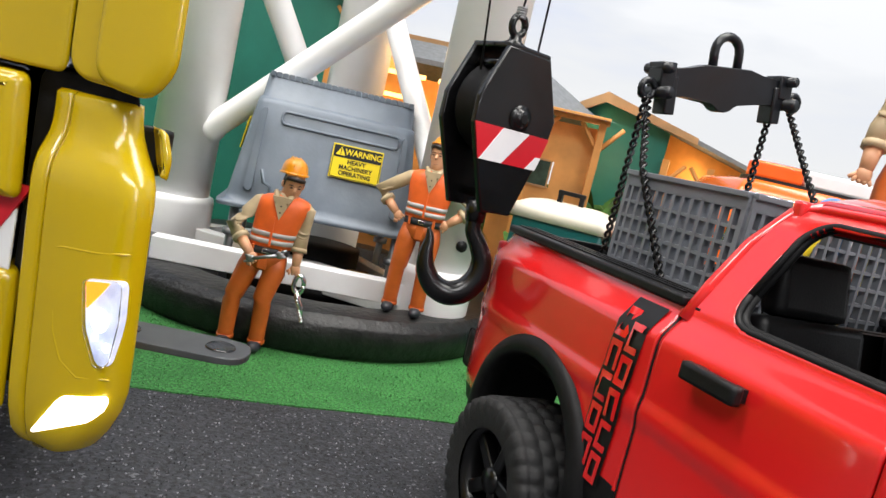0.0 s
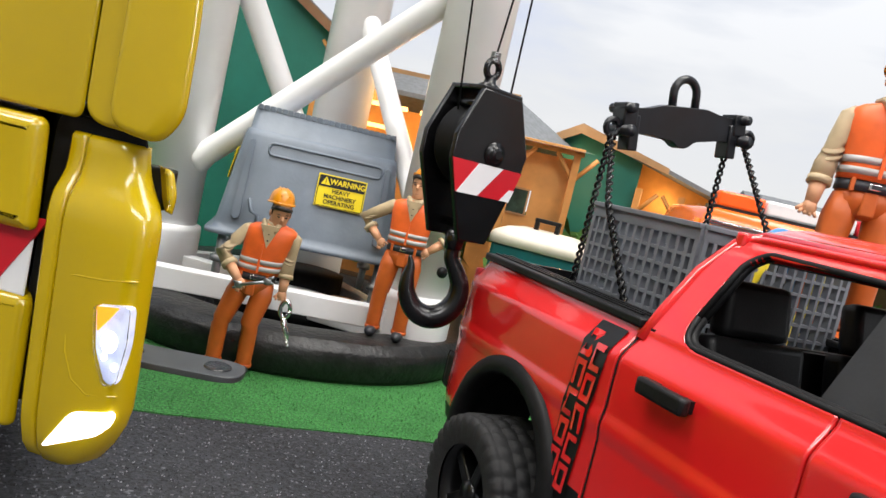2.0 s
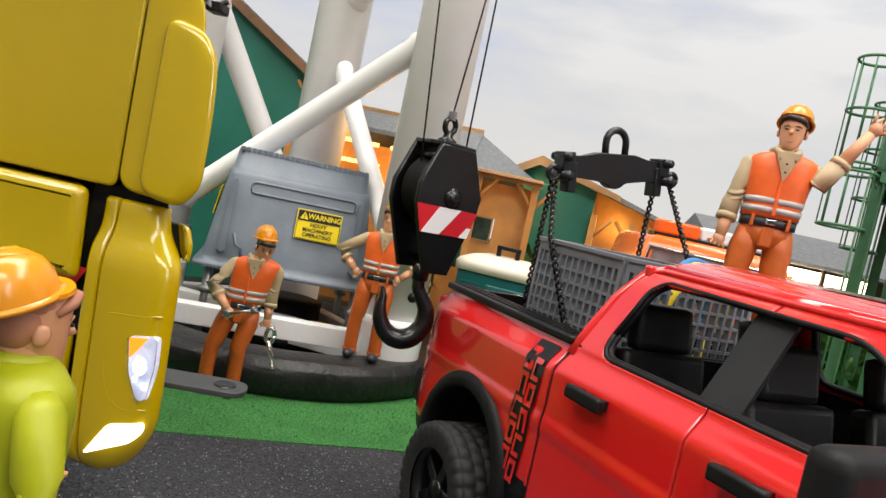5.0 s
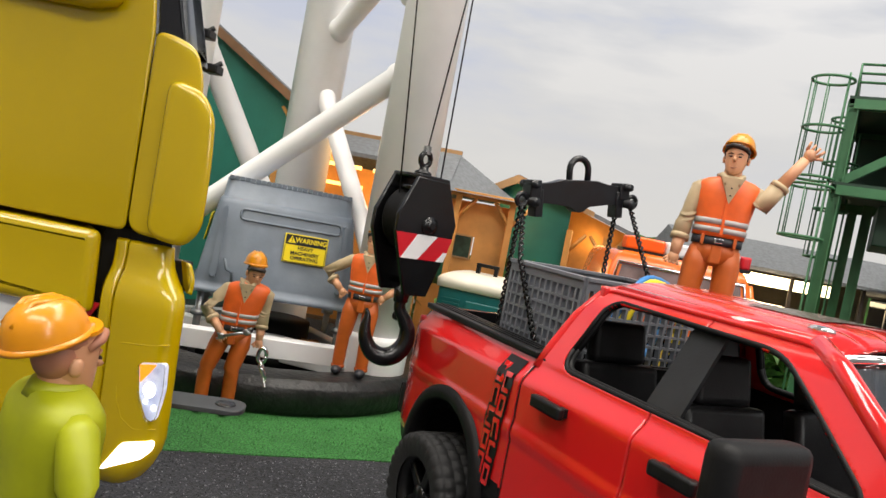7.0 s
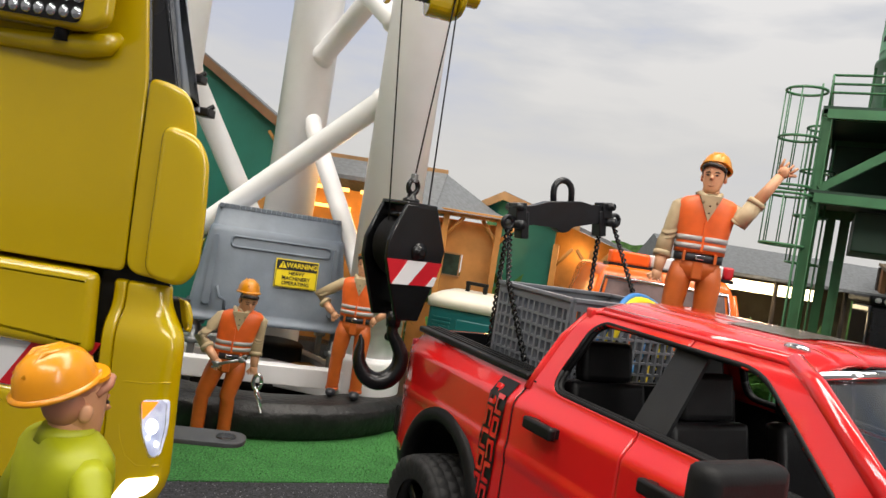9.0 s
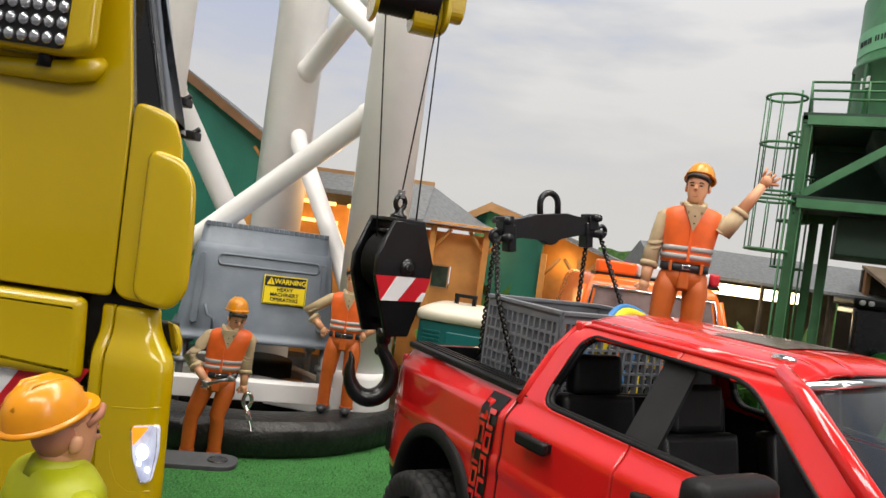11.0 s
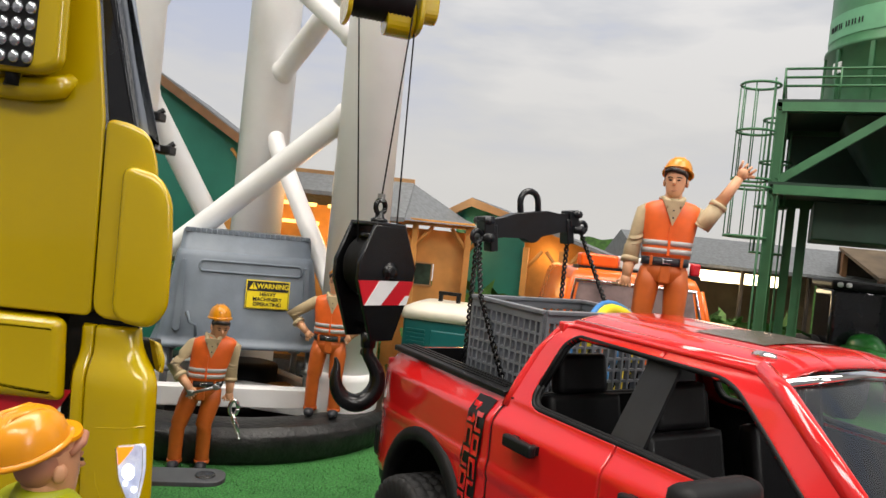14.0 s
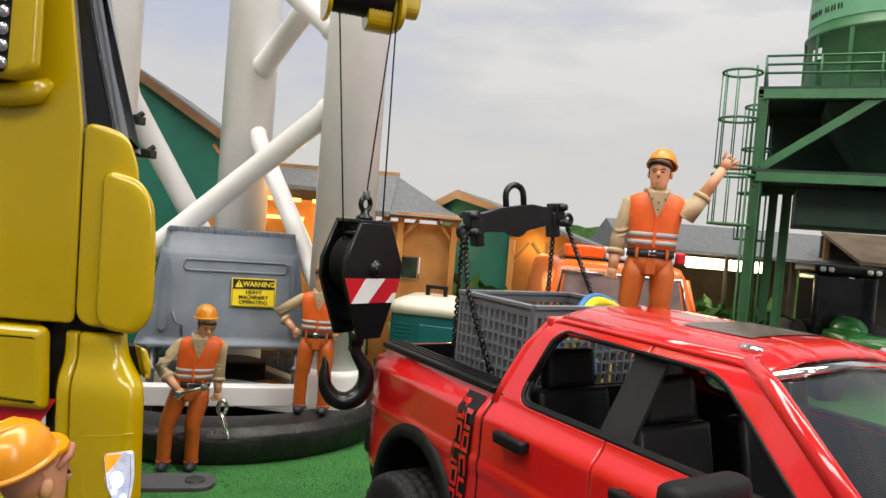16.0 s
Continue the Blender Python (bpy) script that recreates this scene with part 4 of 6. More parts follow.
    part("tail_lamp", s, pickup, "red tail lamp with chrome bars")
    # mirror
    s = Shape()
    mm = Matrix.Translation((0.0080, side * 0.001, -0.0030))
    s.box((0.1800, side * 0.0880 - 0.0130, 0.0985), (0.1880, side * 0.0880 + 0.0130, 0.1190), MATT_BLACK, 0.0035, mm, 3)
    s.box((0.1815, side * 0.0680 - 0.0090, 0.1010), (0.1860, side * 0.0680 + 0.0090, 0.1060), MATT_BLACK, 0.0012, mm)
    s.box((0.1810, side * 0.0890 - 0.0110, 0.0905), (0.1870, side * 0.0890 + 0.0110, 0.0980), MATT_BLACK, 0.0020, mm)
    part("door_mirror", s, pickup, "large matt black door mirror")
    # pillars' outer edges
    s = Shape()
    s.tube([sy(0.0718, 0.0990, -0.001), sy(0.0725, 0.1080, -0.001), sy(0.0742, 0.1205, -0.0012), sy(0.0782, 0.1300, -0.0015), sy(0.0845, 0.1335, -0.002)], 0.0021, RED, 10)
    s.tube([sy(0.0840, 0.1330, -0.0018), sy(0.1640, 0.1330, -0.0018)], 0.0024, RED, 10)
    s.tube([sy(0.1635, 0.1330, -0.0018), sy(0.1740, 0.1285, -0.0016), sy(0.2160, 0.0998, -0.0016)], 0.0030, RED, 12)
    part("pillar_edge", s, pickup)

# roof
s = Shape()
rows = []
for i in range(41):
    u = 0.0755 + (0.1710 - 0.0755) * i / 40
    drop = 0.006 * max(0.0, (0.0855 - u) / 0.010) ** 2 + 0.0035 * max(0.0, (u - 0.1600) / 0.011) ** 2
    row = []
    for k in range(97):
        v = -0.0385 + 0.0770 * k / 96
        e = abs(v) / 0.0385
        z = 0.1330 + 0.0048 * (1 - e ** 4) + 0.0012 * (1 - e * e) - drop - 0.0004 * math.exp(-((e - 0.33) / 0.03) ** 2) - 0.0004 * math.exp(-((e - 0.65) / 0.03) ** 2)
        row.append(Vector((u, v, z)))
    rows.append(row)
s.faces_from(rows, RED, False, False)
roof = part("roof", s, pickup)
mod = roof.modifiers.new("thickness", "SOLIDIFY")
mod.thickness, mod.offset = 0.0016, -1
# The panel's brown colour holds the reflection of a brown roof.
s = Shape()
s.faces_from([[Vector((0.1270 + 0.0270 * i / 12, -0.0210 + 0.0420 * k / 16, 0.1333 + 0.0048 * (1 - (abs(-0.0210 + 0.0420 * k / 16) / 0.0385) ** 4) + 0.0012 * (1 - (abs(-0.0210 + 0.0420 * k / 16) / 0.0385) ** 2))) for k in range(17)] for i in range(13)], material("reflecting_sunroof", (0.10, 0.075, 0.06), 0.25, spread=0.1), False, False)
part("sunroof", s, roof, "sunroof panel with a brown reflection in its colour")
for v in (-0.0300, -0.0205, -0.0165, -0.0125, -0.0030):
    s = Shape()
    s.blob((0.1600, v, 0.1375 - abs(v) * 0.03), (0.0042, 0.0024, 0.0014), CHROME, 12, 6)
    part("roof_lamp", s, roof, "small clear roof lamp")
# windscreen, and a chrome strip standing for the white reflection along its top
s = Shape()
s.faces_from([[Vector((0.1715, -0.0365, 0.1300)), Vector((0.1725, 0, 0.1325)), Vector((0.1715, 0.0365, 0.1300))], [Vector((0.2160, -0.0535, 0.1000)), Vector((0.2230, 0, 0.1010)), Vector((0.2160, 0.0535, 0.1000))]], WINDOW, False, False)
ws = part("windscreen", s, pickup, "clear plastic windscreen")
ws.visible_shadow = False
s = Shape()
s.tube([(0.1715, -0.0360, 0.1308), (0.1730, 0, 0.1333), (0.1715, 0.0360, 0.1308)], 0.0015, CHROME, 8)
part("windscreen_edge", s, pickup, "chrome strip standing for the white reflection on the windscreen top")
# bonnet and nose
s = Shape()
rows = []
for i in range(21):
    u = 0.2160 + (0.3000 - 0.2160) * i / 20
    rows.append([Vector((u, -0.0600 + 0.1200 * k / 24, 0.0975 + 0.0060 * (1 - (abs(k - 12) / 12) ** 3) - 0.012 * (i / 20) ** 3)) for k in range(25)])
s.faces_from(rows, RED, False, False)
bonnet = part("bonnet", s, pickup)
mod = bonnet.modifiers.new("thickness", "SOLIDIFY")
mod.thickness, mod.offset = 0.0016, -1
s = Shape()
s.box((0.2920, -0.0570, 0.0560), (0.3010, 0.0570, 0.0930), MATT_BLACK, 0.003)
for k in range(5):
    s.box((0.3008, -0.0480, 0.0610 + k * 0.006), (0.3022, 0.0480, 0.0640 + k * 0.006), BLACK)
part("grille", s, pickup, "black grille")
s = Shape()
s.box((0.2900, -0.0640, 0.0340), (0.3150, 0.0640, 0.0540), MATT_BLACK, 0.004)
part("front_bumper", s, pickup, "black front bumper")
s = Shape()
s.box((-0.0325, -0.0580, 0.0480), (-0.0240, 0.0580, 0.0650), MATT_BLACK, 0.004)
for side in (-1, 1):
    s.box((-0.0325, side * 0.0570 - 0.0030, 0.0470), (-0.0210, side * 0.0600 + 0.0030, 0.0620), MATT_BLACK, 0.0025)
part("rear_bumper", s, pickup, "black rear bumper")
s = Shape()
s.box((-0.0262, -0.0530, 0.0580), (-0.0225, 0.0530, 0.1035), RED, 0.0012)
part("tailgate", s, pickup)
# load bed
for nm, lo, hi in (("bed_floor", (-0.0200, -0.0460, 0.0580), (0.0680, 0.0460, 0.0615)), ("bed_wall", (-0.0222, -0.0500, 0.0600), (0.0700, -0.0460, 0.1025)), ("bed_wall", (-0.0222, 0.0460, 0.0600), (0.0700, 0.0500, 0.1025)), ("bed_wall", (-0.0222, -0.0460, 0.0600), (-0.0200, 0.0460, 0.1038)), ("bed_wall", (0.0680, -0.0460, 0.0600), (0.0705, 0.0460, 0.1030))):
    s = Shape()
    s.box(lo, hi, BLACK, 0.0004)
    part(nm, s, pickup, "black load bed lining")
# cab floor, rear wall with its opening, dashboard
s = Shape()
s.box((0.0720, -0.0540, 0.0400), (0.2150, 0.0540, 0.0440), MATT_BLACK)
s.box((0.0728, -0.0560, 0.0440), (0.0752, 0.0560, 0.1030), MATT_BLACK)
s.box((0.0775, -0.0390, 0.1270), (0.0800, 0.0390, 0.1330), MATT_BLACK)
for side in (-1, 1):
    s.box((0.0760, side * 0.0560 - 0.0012, 0.0440), (0.2100, side * 0.0560 + 0.0012, 0.0990), MATT_BLACK)
s.box((0.1950, -0.0530, 0.0700), (0.2140, 0.0530, 0.0990), MATT_BLACK, 0.005)
part("cab_interior", s, pickup, "plain black cab interior")
s = Shape()
for side in (-1, 1):
    s.faces_from([[Vector((0.0722 + k, side * w, z)), Vector((0.0722 + k, side * (w - 0.0085), z)), Vector((0.0752 + k, side * (w - 0.0085), z)), Vector((0.0752 + k, side * w, z))] for z, k, w in ((0.1000, 0.0, 0.0555), (0.1110, 0.0012, 0.0505), (0.1210, 0.0030, 0.0452), (0.1300, 0.0062, 0.0400))], RED)
s.box((0.0780, -0.0400, 0.1275), (0.0815, 0.0400, 0.1338), RED, 0.001)
part("rear_window_frame", s, pickup)
for su, sv in ((0.1480, -0.0270), (0.1480, 0.0270), (0.0990, -0.0270), (0.0990, 0.0270)):
    s = Shape()
    back = pose(su - 0.010, sv, 0.066, 0, -12, 0)
    s.box((0.000, -0.0190, 0.044 - 0.044), (0.034, 0.0190, 0.0090), BLACK, 0.003, pose(su - 0.008, sv, 0.058))
    seat = part("seat", s, pickup, "plain black seat with headrest")
    s = Shape()
    s.box((-0.0040, -0.0185, 0.0), (0.0040, 0.0185, 0.0400), BLACK, 0.0025, back)
    part("backrest", s, seat)
    s = Shape()
    s.box((-0.0040, -0.0125, 0.0400), (0.0030, 0.0125, 0.0560), BLACK, 0.0025, back)
    part("headrest", s, seat)
s = Shape()
s.tube([(0.1860 + 0.004 * math.cos(q * math.pi / 10), 0.027 + 0.0110 * math.sin(q * math.pi / 10), 0.094 + 0.0105 * math.cos(q * math.pi / 10)) for q in range(21)], 0.0011, BLACK, 8)
part("steering_wheel", s, pickup, "black steering wheel")
# wheels
def tread_rings(m):
    """Rings of a tyre across its width, with staggered tread blocks moulded in."""
    rows = [(0.0190, -0.0120, 0, 0), (0.0235, -0.0128, 0, 0), (0.0270, -0.0128, 1, 0), (0.0296, -0.0120, 1, 0), (0.0300, -0.0102, 1, 0)]
    for k in range(4):
        w0 = -0.0098 + k * 0.0050
        rows += [(0.0299, w0, 2, k), (0.0299, w0 + 0.0004, 3, k), (0.0299, w0 + 0.0040, 3, k), (0.0299, w0 + 0.0044, 2, k)]
    rows += [(0.0300, 0.0102, 1, 1), (0.0296, 0.0120, 1, 1), (0.0270, 0.0128, 1, 1), (0.0235, 0.0128, 0, 0), (0.0190, 0.0120, 0, 0)]
    out = []
    for r, w, kind, k in rows:
        ring = []
        for q in range(180):
            up = (q + 3 * (k % 2)) % 6 < 4
            h = 0.0013 if up and kind == 3 else 0.0008 if up and kind == 1 else 0.0
            a = 2 * math.pi * q / 180
            ring.append(m @ Vector(((r + h) * math.cos(a), (r + h) * math.sin(a), w + (h * 0.5 if kind == 1 else 0) * (1 if w > 0 else -1))))
        out.append(ring)
    return out


for cu in (0.0215, 0.236):
    for side in (-1, 1):
        m = Matrix.Translation((cu, side * 0.0590, 0.0268)) @ Euler((radians(-90 * side), 0, 0)).to_matrix().to_4x4() @ Matrix.Diagonal((0.865, 0.865, 1.0, 1.0))
        s = Shape()
        s.faces_from(tread_rings(m), RUBBER, True, False)
        wheel = part("wheel", s, pickup, "black treaded toy tyre")
        s = Shape()
        s.lathe([(0.0196, 0.0110), (0.0188, 0.0112), (0.0180, 0.0060), (0.0175, -0.0090), (0.0, -0.0090)], HOOK_BLACK, 40, m)
        s.lathe([(0.0, 0.0098), (0.0045, 0.0098), (0.0052, 0.0080), (0.0052, 0.0)], HOOK_BLACK, 20, m)
        for k in range(5):
            s.box((0.0030, -0.0026, 0.0040), (0.0186, 0.0026, 0.0086), HOOK_BLACK, 0.0008, m @ Matrix.Rotation(radians(k * 72), 4, "Z"))
        part("rim", s, wheel, "black five-spoke rim")

# ---- grid crate, lifting beam and twisted chains ----
crate = thing("grid_crate", PICKUP @ pose(0.0225, 0.0115, 0.0626, 0, 0, 0), "grey plastic grid crate standing in the pickup bed", "crate")
L, W, H = 0.0285, 0.0360, 0.0710


def grid_panel(p0, p1, nx, nz, name="side_panel"):
    s = Shape()
    d = Vector(p1) - Vector(p0)
    ln = d.length
    m = Matrix.Translation(p0) @ Matrix.Rotation(math.atan2(d.y, d.x), 4, "Z")
    t = 0.0012
    s.box((0, -t, H - 0.0050), (ln, t, H), CRATE, 0.0003, m)
    panel_ob = part(name, s, crate)
    s = Shape()
    s.box((0, -t * 1.8, H - 0.0012), (ln, t * 1.8, H + 0.0006), CRATE, 0.0003, m)
    part("rim", s, panel_ob)
    s = Shape()
    s.box((0, -t, 0), (ln, t, 0.0040), CRATE, 0.0003, m)
    part("foot_rail", s, panel_ob)
    for i in range(nx + 1):
        x = ln * i / nx
        w = 0.0018 if i in (0, nx) else 0.00062
        s = Shape()
        s.box((max(0, x - w), -t, 0.003), (min(ln, x + w), t, H - 0.004), CRATE, 0, m)
        part("upright_bar", s, panel_ob)
    for j in range(1, nz):
        z = 0.003 + (H - 0.008) * j / nz
        s = Shape()
        s.box((0, -t * 0.85, z - 0.00055), (ln, t * 0.85, z + 0.00055), CRATE, 0, m)
        part("cross_bar", s, panel_ob)
    return panel_ob


grid_panel((-L, -W, 0), (L, -W, 0), 13, 12)
grid_panel((-L, W, 0), (L, W, 0), 13, 12)
grid_panel((L, -W, 0), (L, W, 0), 15, 12)
grid_panel((-L, -W, 0), (-L, W, 0), 15, 12)
s = Shape()
s.box((-L, -W, 0), (L, W, 0.002), CRATE)
part("bottom", s, crate)
for col, rr, ox in ((HOSE_B, 0.0180, 0.004), (HOSE_B, 0.0240, 0.0100), (HOSE_Y, 0.0212, 0.0120)):
    s = Shape()
    s.tube([(ox + 0.002 * math.sin(q * 0.6), rr * math.cos(q * math.pi / 16), 0.0270 + rr * math.sin(q * math.pi / 16)) for q in range(33)], 0.0027 if col is HOSE_Y else 0.0014, col, 10)
    solid("hose_coil", s, PICKUP @ pose(0.0335, 0.0200, 0.0870, 0, 0, 8), "coil of yellow hose in the crate" if col is HOSE_Y else "coil of blue hose in the crate", "hose", "hoses in the crate")

BEAM = at(0.0375, 0.3735, 0.1725, 32, 0, -9) @ Matrix.Scale(0.90, 4)
beam = thing("lifting_beam", BEAM, "black plastic lifting beam with a ring and four twisted chains", "lifting beam")
s = Shape()
top = [(-0.0300, 0.0050), (-0.0200, 0.0058), (-0.0120, 0.0078), (0.0120, 0.0078), (0.0200, 0.0058), (0.0300, 0.0050)]
bot = [(0.0300, -0.0062), (0.0215, -0.0058), (0.0075, -0.0068)] + [(0.0065 * math.cos(radians(q)), -0.0055 + 0.0052 * math.sin(radians(q))) for q in range(-20, -161, -20)] + [(-0.0075, -0.0068), (-0.0215, -0.0058), (-0.0300, -0.0062)]
s.prism(top + bot, "y", -0.0030, 0.0030, BEAMBLACK, 0.0005, None, 2)
part("bar", s, beam)
s = Shape()
s.tube([(-0.0065, 0, 0.0070), (-0.0066, 0, 0.0130)] + [(0.0066 * math.cos(radians(q)), 0, 0.0135 + 0.0066 * math.sin(radians(q))) for q in range(165, 14, -15)] + [(0.0066, 0, 0.0130), (0.0065, 0, 0.0070)], 0.0019, BEAMBLACK, 12)
part("ring", s, beam)
for sx in (-1, 1):
    s = Shape()
    s.box((sx * 0.0315 - 0.0036, -0.0045, -0.0030), (sx * 0.0315 + 0.0036, 0.0045, 0.0070), BEAMBLACK, 0.0007)
    s.box((sx * 0.0285 - 0.0026, -0.0040, -0.0135), (sx * 0.0285 + 0.0026, 0.0040, 0.0020), BEAMBLACK, 0.0008)
    s.tube([(sx * 0.0330, -0.0075, 0.0045), (sx * 0.0330, 0.0075, 0.0045)], 0.0022, BEAMBLACK, 12)
    s.tube([(sx * 0.0335, -0.0085, -0.0050), (sx * 0.0335, 0.0085, -0.0050)], 0.0026, BEAMBLACK, 12)
    s.tube([(sx * 0.0390 + 0.0034 * math.cos(q * math.pi / 7), -0.002, -0.0040 + 0.0034 * math.sin(q * math.pi / 7)) for q in range(15)], 0.0014, BEAMBLACK, 8)
    part("end_bracket", s, beam)


def twisted(*stops):
    s = Shape()
    for ph in (0, math.pi):
        pts, run = [], 0.0
        for p, q in zip(stops, stops[1:]):
            p, d = Vector(p), Vector(q) - Vector(p)
            m = d.to_track_quat("Z", "Y").to_matrix()
            n = max(2, int(d.length / 0.0009))
            for k in range(n):
                pts.append(p + m @ Vector((0.0010 * math.cos(ph + run), 0.0010 * math.sin(ph + run), d.length * k / n)))
                run += 0.8
        s.tube(pts, 0.00072, HOOK_BLACK, 6)
    return part("chain", s, beam, "twisted black chain")


inv = BEAM.inverted() @ PICKUP
foot = lambda u, v, z: inv @ Vector((u, v, z))
twisted((-0.0400, -0.0030, -0.0072), foot(-0.0165, -0.0200, 0.1025), foot(-0.0165, -0.0205, 0.0630))
twisted((-0.0330, 0.0050, -0.0060), foot(0.0030, -0.0272, 0.1350), foot(0.0325, -0.0285, 0.0950), foot(0.0400, -0.0290, 0.0660))
hang = PICKUP.inverted() @ BEAM @ Vector((0.0290, 0.0, -0.0110))
twisted((0.0290, 0.0, -0.0110), foot(hang.x, hang.y, 0.0800))
twisted((0.0410, 0.0020, -0.0050), foot(0.0530, 0.0380, 0.0900))

# ---- crane hook block, ropes and boom head ----
HB = at(-0.0395, 0.3400, 0.0, 47)
block = thing("hook_block", HB, "black crane hook block with red and white warning tape", "hook block")
HEX = [(-0.0100, 0.0240), (0.0095, 0.0240), (0.0185, 0.0040), (0.0172, -0.0030), (0.0075, -0.0318), (-0.0062, -0.0318), (-0.0178, -0.0030), (-0.0178, 0.0060)]
ZB = 0.1400
for y in (-0.0090, 0.0090):
    s = Shape()
    s.prism(HEX, "y", y - 0.0012, y + 0.0012, HOOK_BLACK, 0.0006, Matrix.Translation((0, 0, ZB)), 2)
    part("cheek_plate", s, block)
s = Shape()
s.lathe([(0.0, -0.0060), (0.0150, -0.0060), (0.0160, -0.0040), (0.0130, 0.0), (0.0160, 0.0040), (0.0150, 0.0060), (0.0, 0.0060)], MATT_BLACK, 36, Matrix.Translation((0, 0, ZB + 0.004)) @ Euler((radians(90), 0, 0)).to_matrix().to_4x4())
part("sheave", s, block, "dark grooved sheave")
s = Shape()
s.lathe([(0.0, 0.0024), (0.0026, 0.0024), (0.0030, 0.0019), (0.0034, 0.0010), (0.0044, 0.0012), (0.0046, 0.0)], HOOK_BLACK, 20, Matrix.Translation((0.0015, -0.0100, ZB + 0.0020)) @ Euler((radians(90), 0, 0)).to_matrix().to_4x4())
s.lathe([(0.0, 0.0026), (0.0017, 0.0026)], MATT_BLACK, 6, Matrix.Translation((0.0015, -0.0100, ZB + 0.0020)) @ Euler((radians(90), 0, 0)).to_matrix().to_4x4())
part("axle_bolt", s, block)
for x, z in ((-0.0075, 0.0185), (0.0005, -0.0265)):
    s = Shape()
    s.tube([(x, -0.0095, ZB + z), (x, 0.0095, ZB + z)], 0.0016, HOOK_BLACK, 10)
    part("spacer", s, block)
s = Shape()
s.box((-0.0100, -0.0100, ZB + 0.0232), (0.0095, 0.0100, ZB + 0.0254), HOOK_BLACK, 0.0008)
part("top_bridge", s, block)
# red and white tape across the cheek
s = Shape()
z0, z1 = ZB - 0.0142, ZB - 0.0024
e = lambda z: (-0.0178 + max(0.0, ZB - z - 0.0030) * 0.403, 0.0172 - max(0.0, ZB - z - 0.0030) * 0.337)
zm = ZB - 0.0095
s.prism([(e(z0)[0], z0), (e(z0)[1], z0), (e(z1)[1], z1), (e(z1)[0], z1)], "y", -0.0107, -0.0103, TAPE_RED)
s.prism([(-0.0131, z0), (-0.0030, z0), (0.0071, z1), (-0.0052, z1)], "y", -0.0110, -0.0106, TAPE_WHITE)
s.prism([(0.0086, z0), (e(z0)[1], z0), (e(zm)[1], zm), (0.0126, zm)], "y", -0.0110, -0.0106, TAPE_WHITE)
part("warning_tape", s, block, "red and white striped tape")
# eye on top
s = Shape()
s.lathe([(0.0, 0.0), (0.0042, 0.0), (0.0042, 0.0016), (0.0024, 0.0026), (0.0020, 0.005), (0.0, 0.005)], HOOK_BLACK, 18, Matrix.Translation((0, 0, ZB + 0.0252)))
s.tube([(0.0030 * math.cos(q * math.pi / 9), 0, ZB + 0.0330 + 0.0034 * math.sin(q * math.pi / 9)) for q in range(19)], 0.0013, HOOK_BLACK, 10)
part("eye", s, block)
# the hook
s = Shape()
s.tube([(0.0005, 0, ZB - 0.0290), (0.0008, 0, ZB - 0.0365)], [0.0042, 0.0036], HOOK_BLACK, 16)
bend = [(0.0008, -0.0300, 0.0028), (0.0012, -0.0345, 0.0029), (0.0045, -0.0392, 0.0033), (0.0074, -0.0445, 0.0038), (0.0072, -0.0512, 0.0043), (0.0030, -0.0568, 0.0046), (-0.0035, -0.0588, 0.0045), (-0.0098, -0.0565, 0.0041), (-0.0140, -0.0510, 0.0034), (-0.0152, -0.0450, 0.0026), (-0.0150, -0.0402, 0.0017), (-0.0162, -0.0365, 0.0006)]
curve = []
for k in range(len(bend) - 1):
    c = [Vector(bend[min(max(k + q, 0), len(bend) - 1)]) for q in (-1, 0, 1, 2)]
    for q in range(5):
        u = q / 5
        curve.append(0.5 * (2 * c[1] + (c[2] - c[0]) * u + (2 * c[0] - 5 * c[1] + 4 * c[2] - c[3]) * u * u + (3 * c[1] - c[0] - 3 * c[2] + c[3]) * u ** 3))
curve.append(Vector(bend[-1]))
s.tube([(c.x * 0.93, 0, ZB - 0.0055 + c.y) for c in curve], [max(0.0005, c.z) for c in curve], HOOK_BLACK, 20)
part("hook", s, block, "", pose(0, 0, 0, 0, 0, -24))

# ropes
hi = HB.inverted()
for nm, p, q in (("rope", (-0.0120, 0.0, ZB + 0.0150), hi @ (at(-0.0610, 0.3400, 0.2820)).translation), ("rope", (0.0120, 0.0, ZB + 0.0150), hi @ (at(-0.0320, 0.3430, 0.2700)).translation), ("rope", (0.0, 0.0, ZB + 0.0362), hi @ (at(-0.0330, 0.3380, 0.2660)).translation)):
    s = Shape()
    s.tube([p, q], 0.00042, MATT_BLACK, 6)
    part(nm, s, block, "thin dark steel rope")
s = Shape()
for k in range(5):
    s.tube([(0.0016 * math.cos(q * math.pi / 5), 0.0016 * math.sin(q * math.pi / 5), ZB + 0.0358 + k * 0.0008) for q in range(11)], 0.0004, STEEL, 5)
part("rope_knot", s, block, "steel wire knot")
boom = thing("boom_head", at(-0.0450, 0.3420, 0.2745, 20), "yellow crane boom head with a dark rope drum", "crane boom")
s = Shape()
rot = Euler((0, radians(90), 0)).to_matrix().to_4x4()
s.lathe([(0.0, -0.0150)] + [(0.0115 + 0.0006 * (k % 2), -0.0150 + k * 0.0010) for k in range(31)] + [(0.0, 0.0150)], MATT_BLACK, 36, Matrix.Translation((-0.0050, 0, 0.0010)) @ rot)
part("rope_drum", s, boom, "dark rope drum")
for x in (-0.0225, 0.0125):
    s = Shape()
    s.prism(rounded([(-0.0135, -0.0150), (0.0100, -0.0155), (0.0160, 0.0300), (-0.0120, 0.0300)], 0.008, 5), "x", x, x + 0.0022, YELLOW, 0.0005)
    part("side_plate", s, boom)
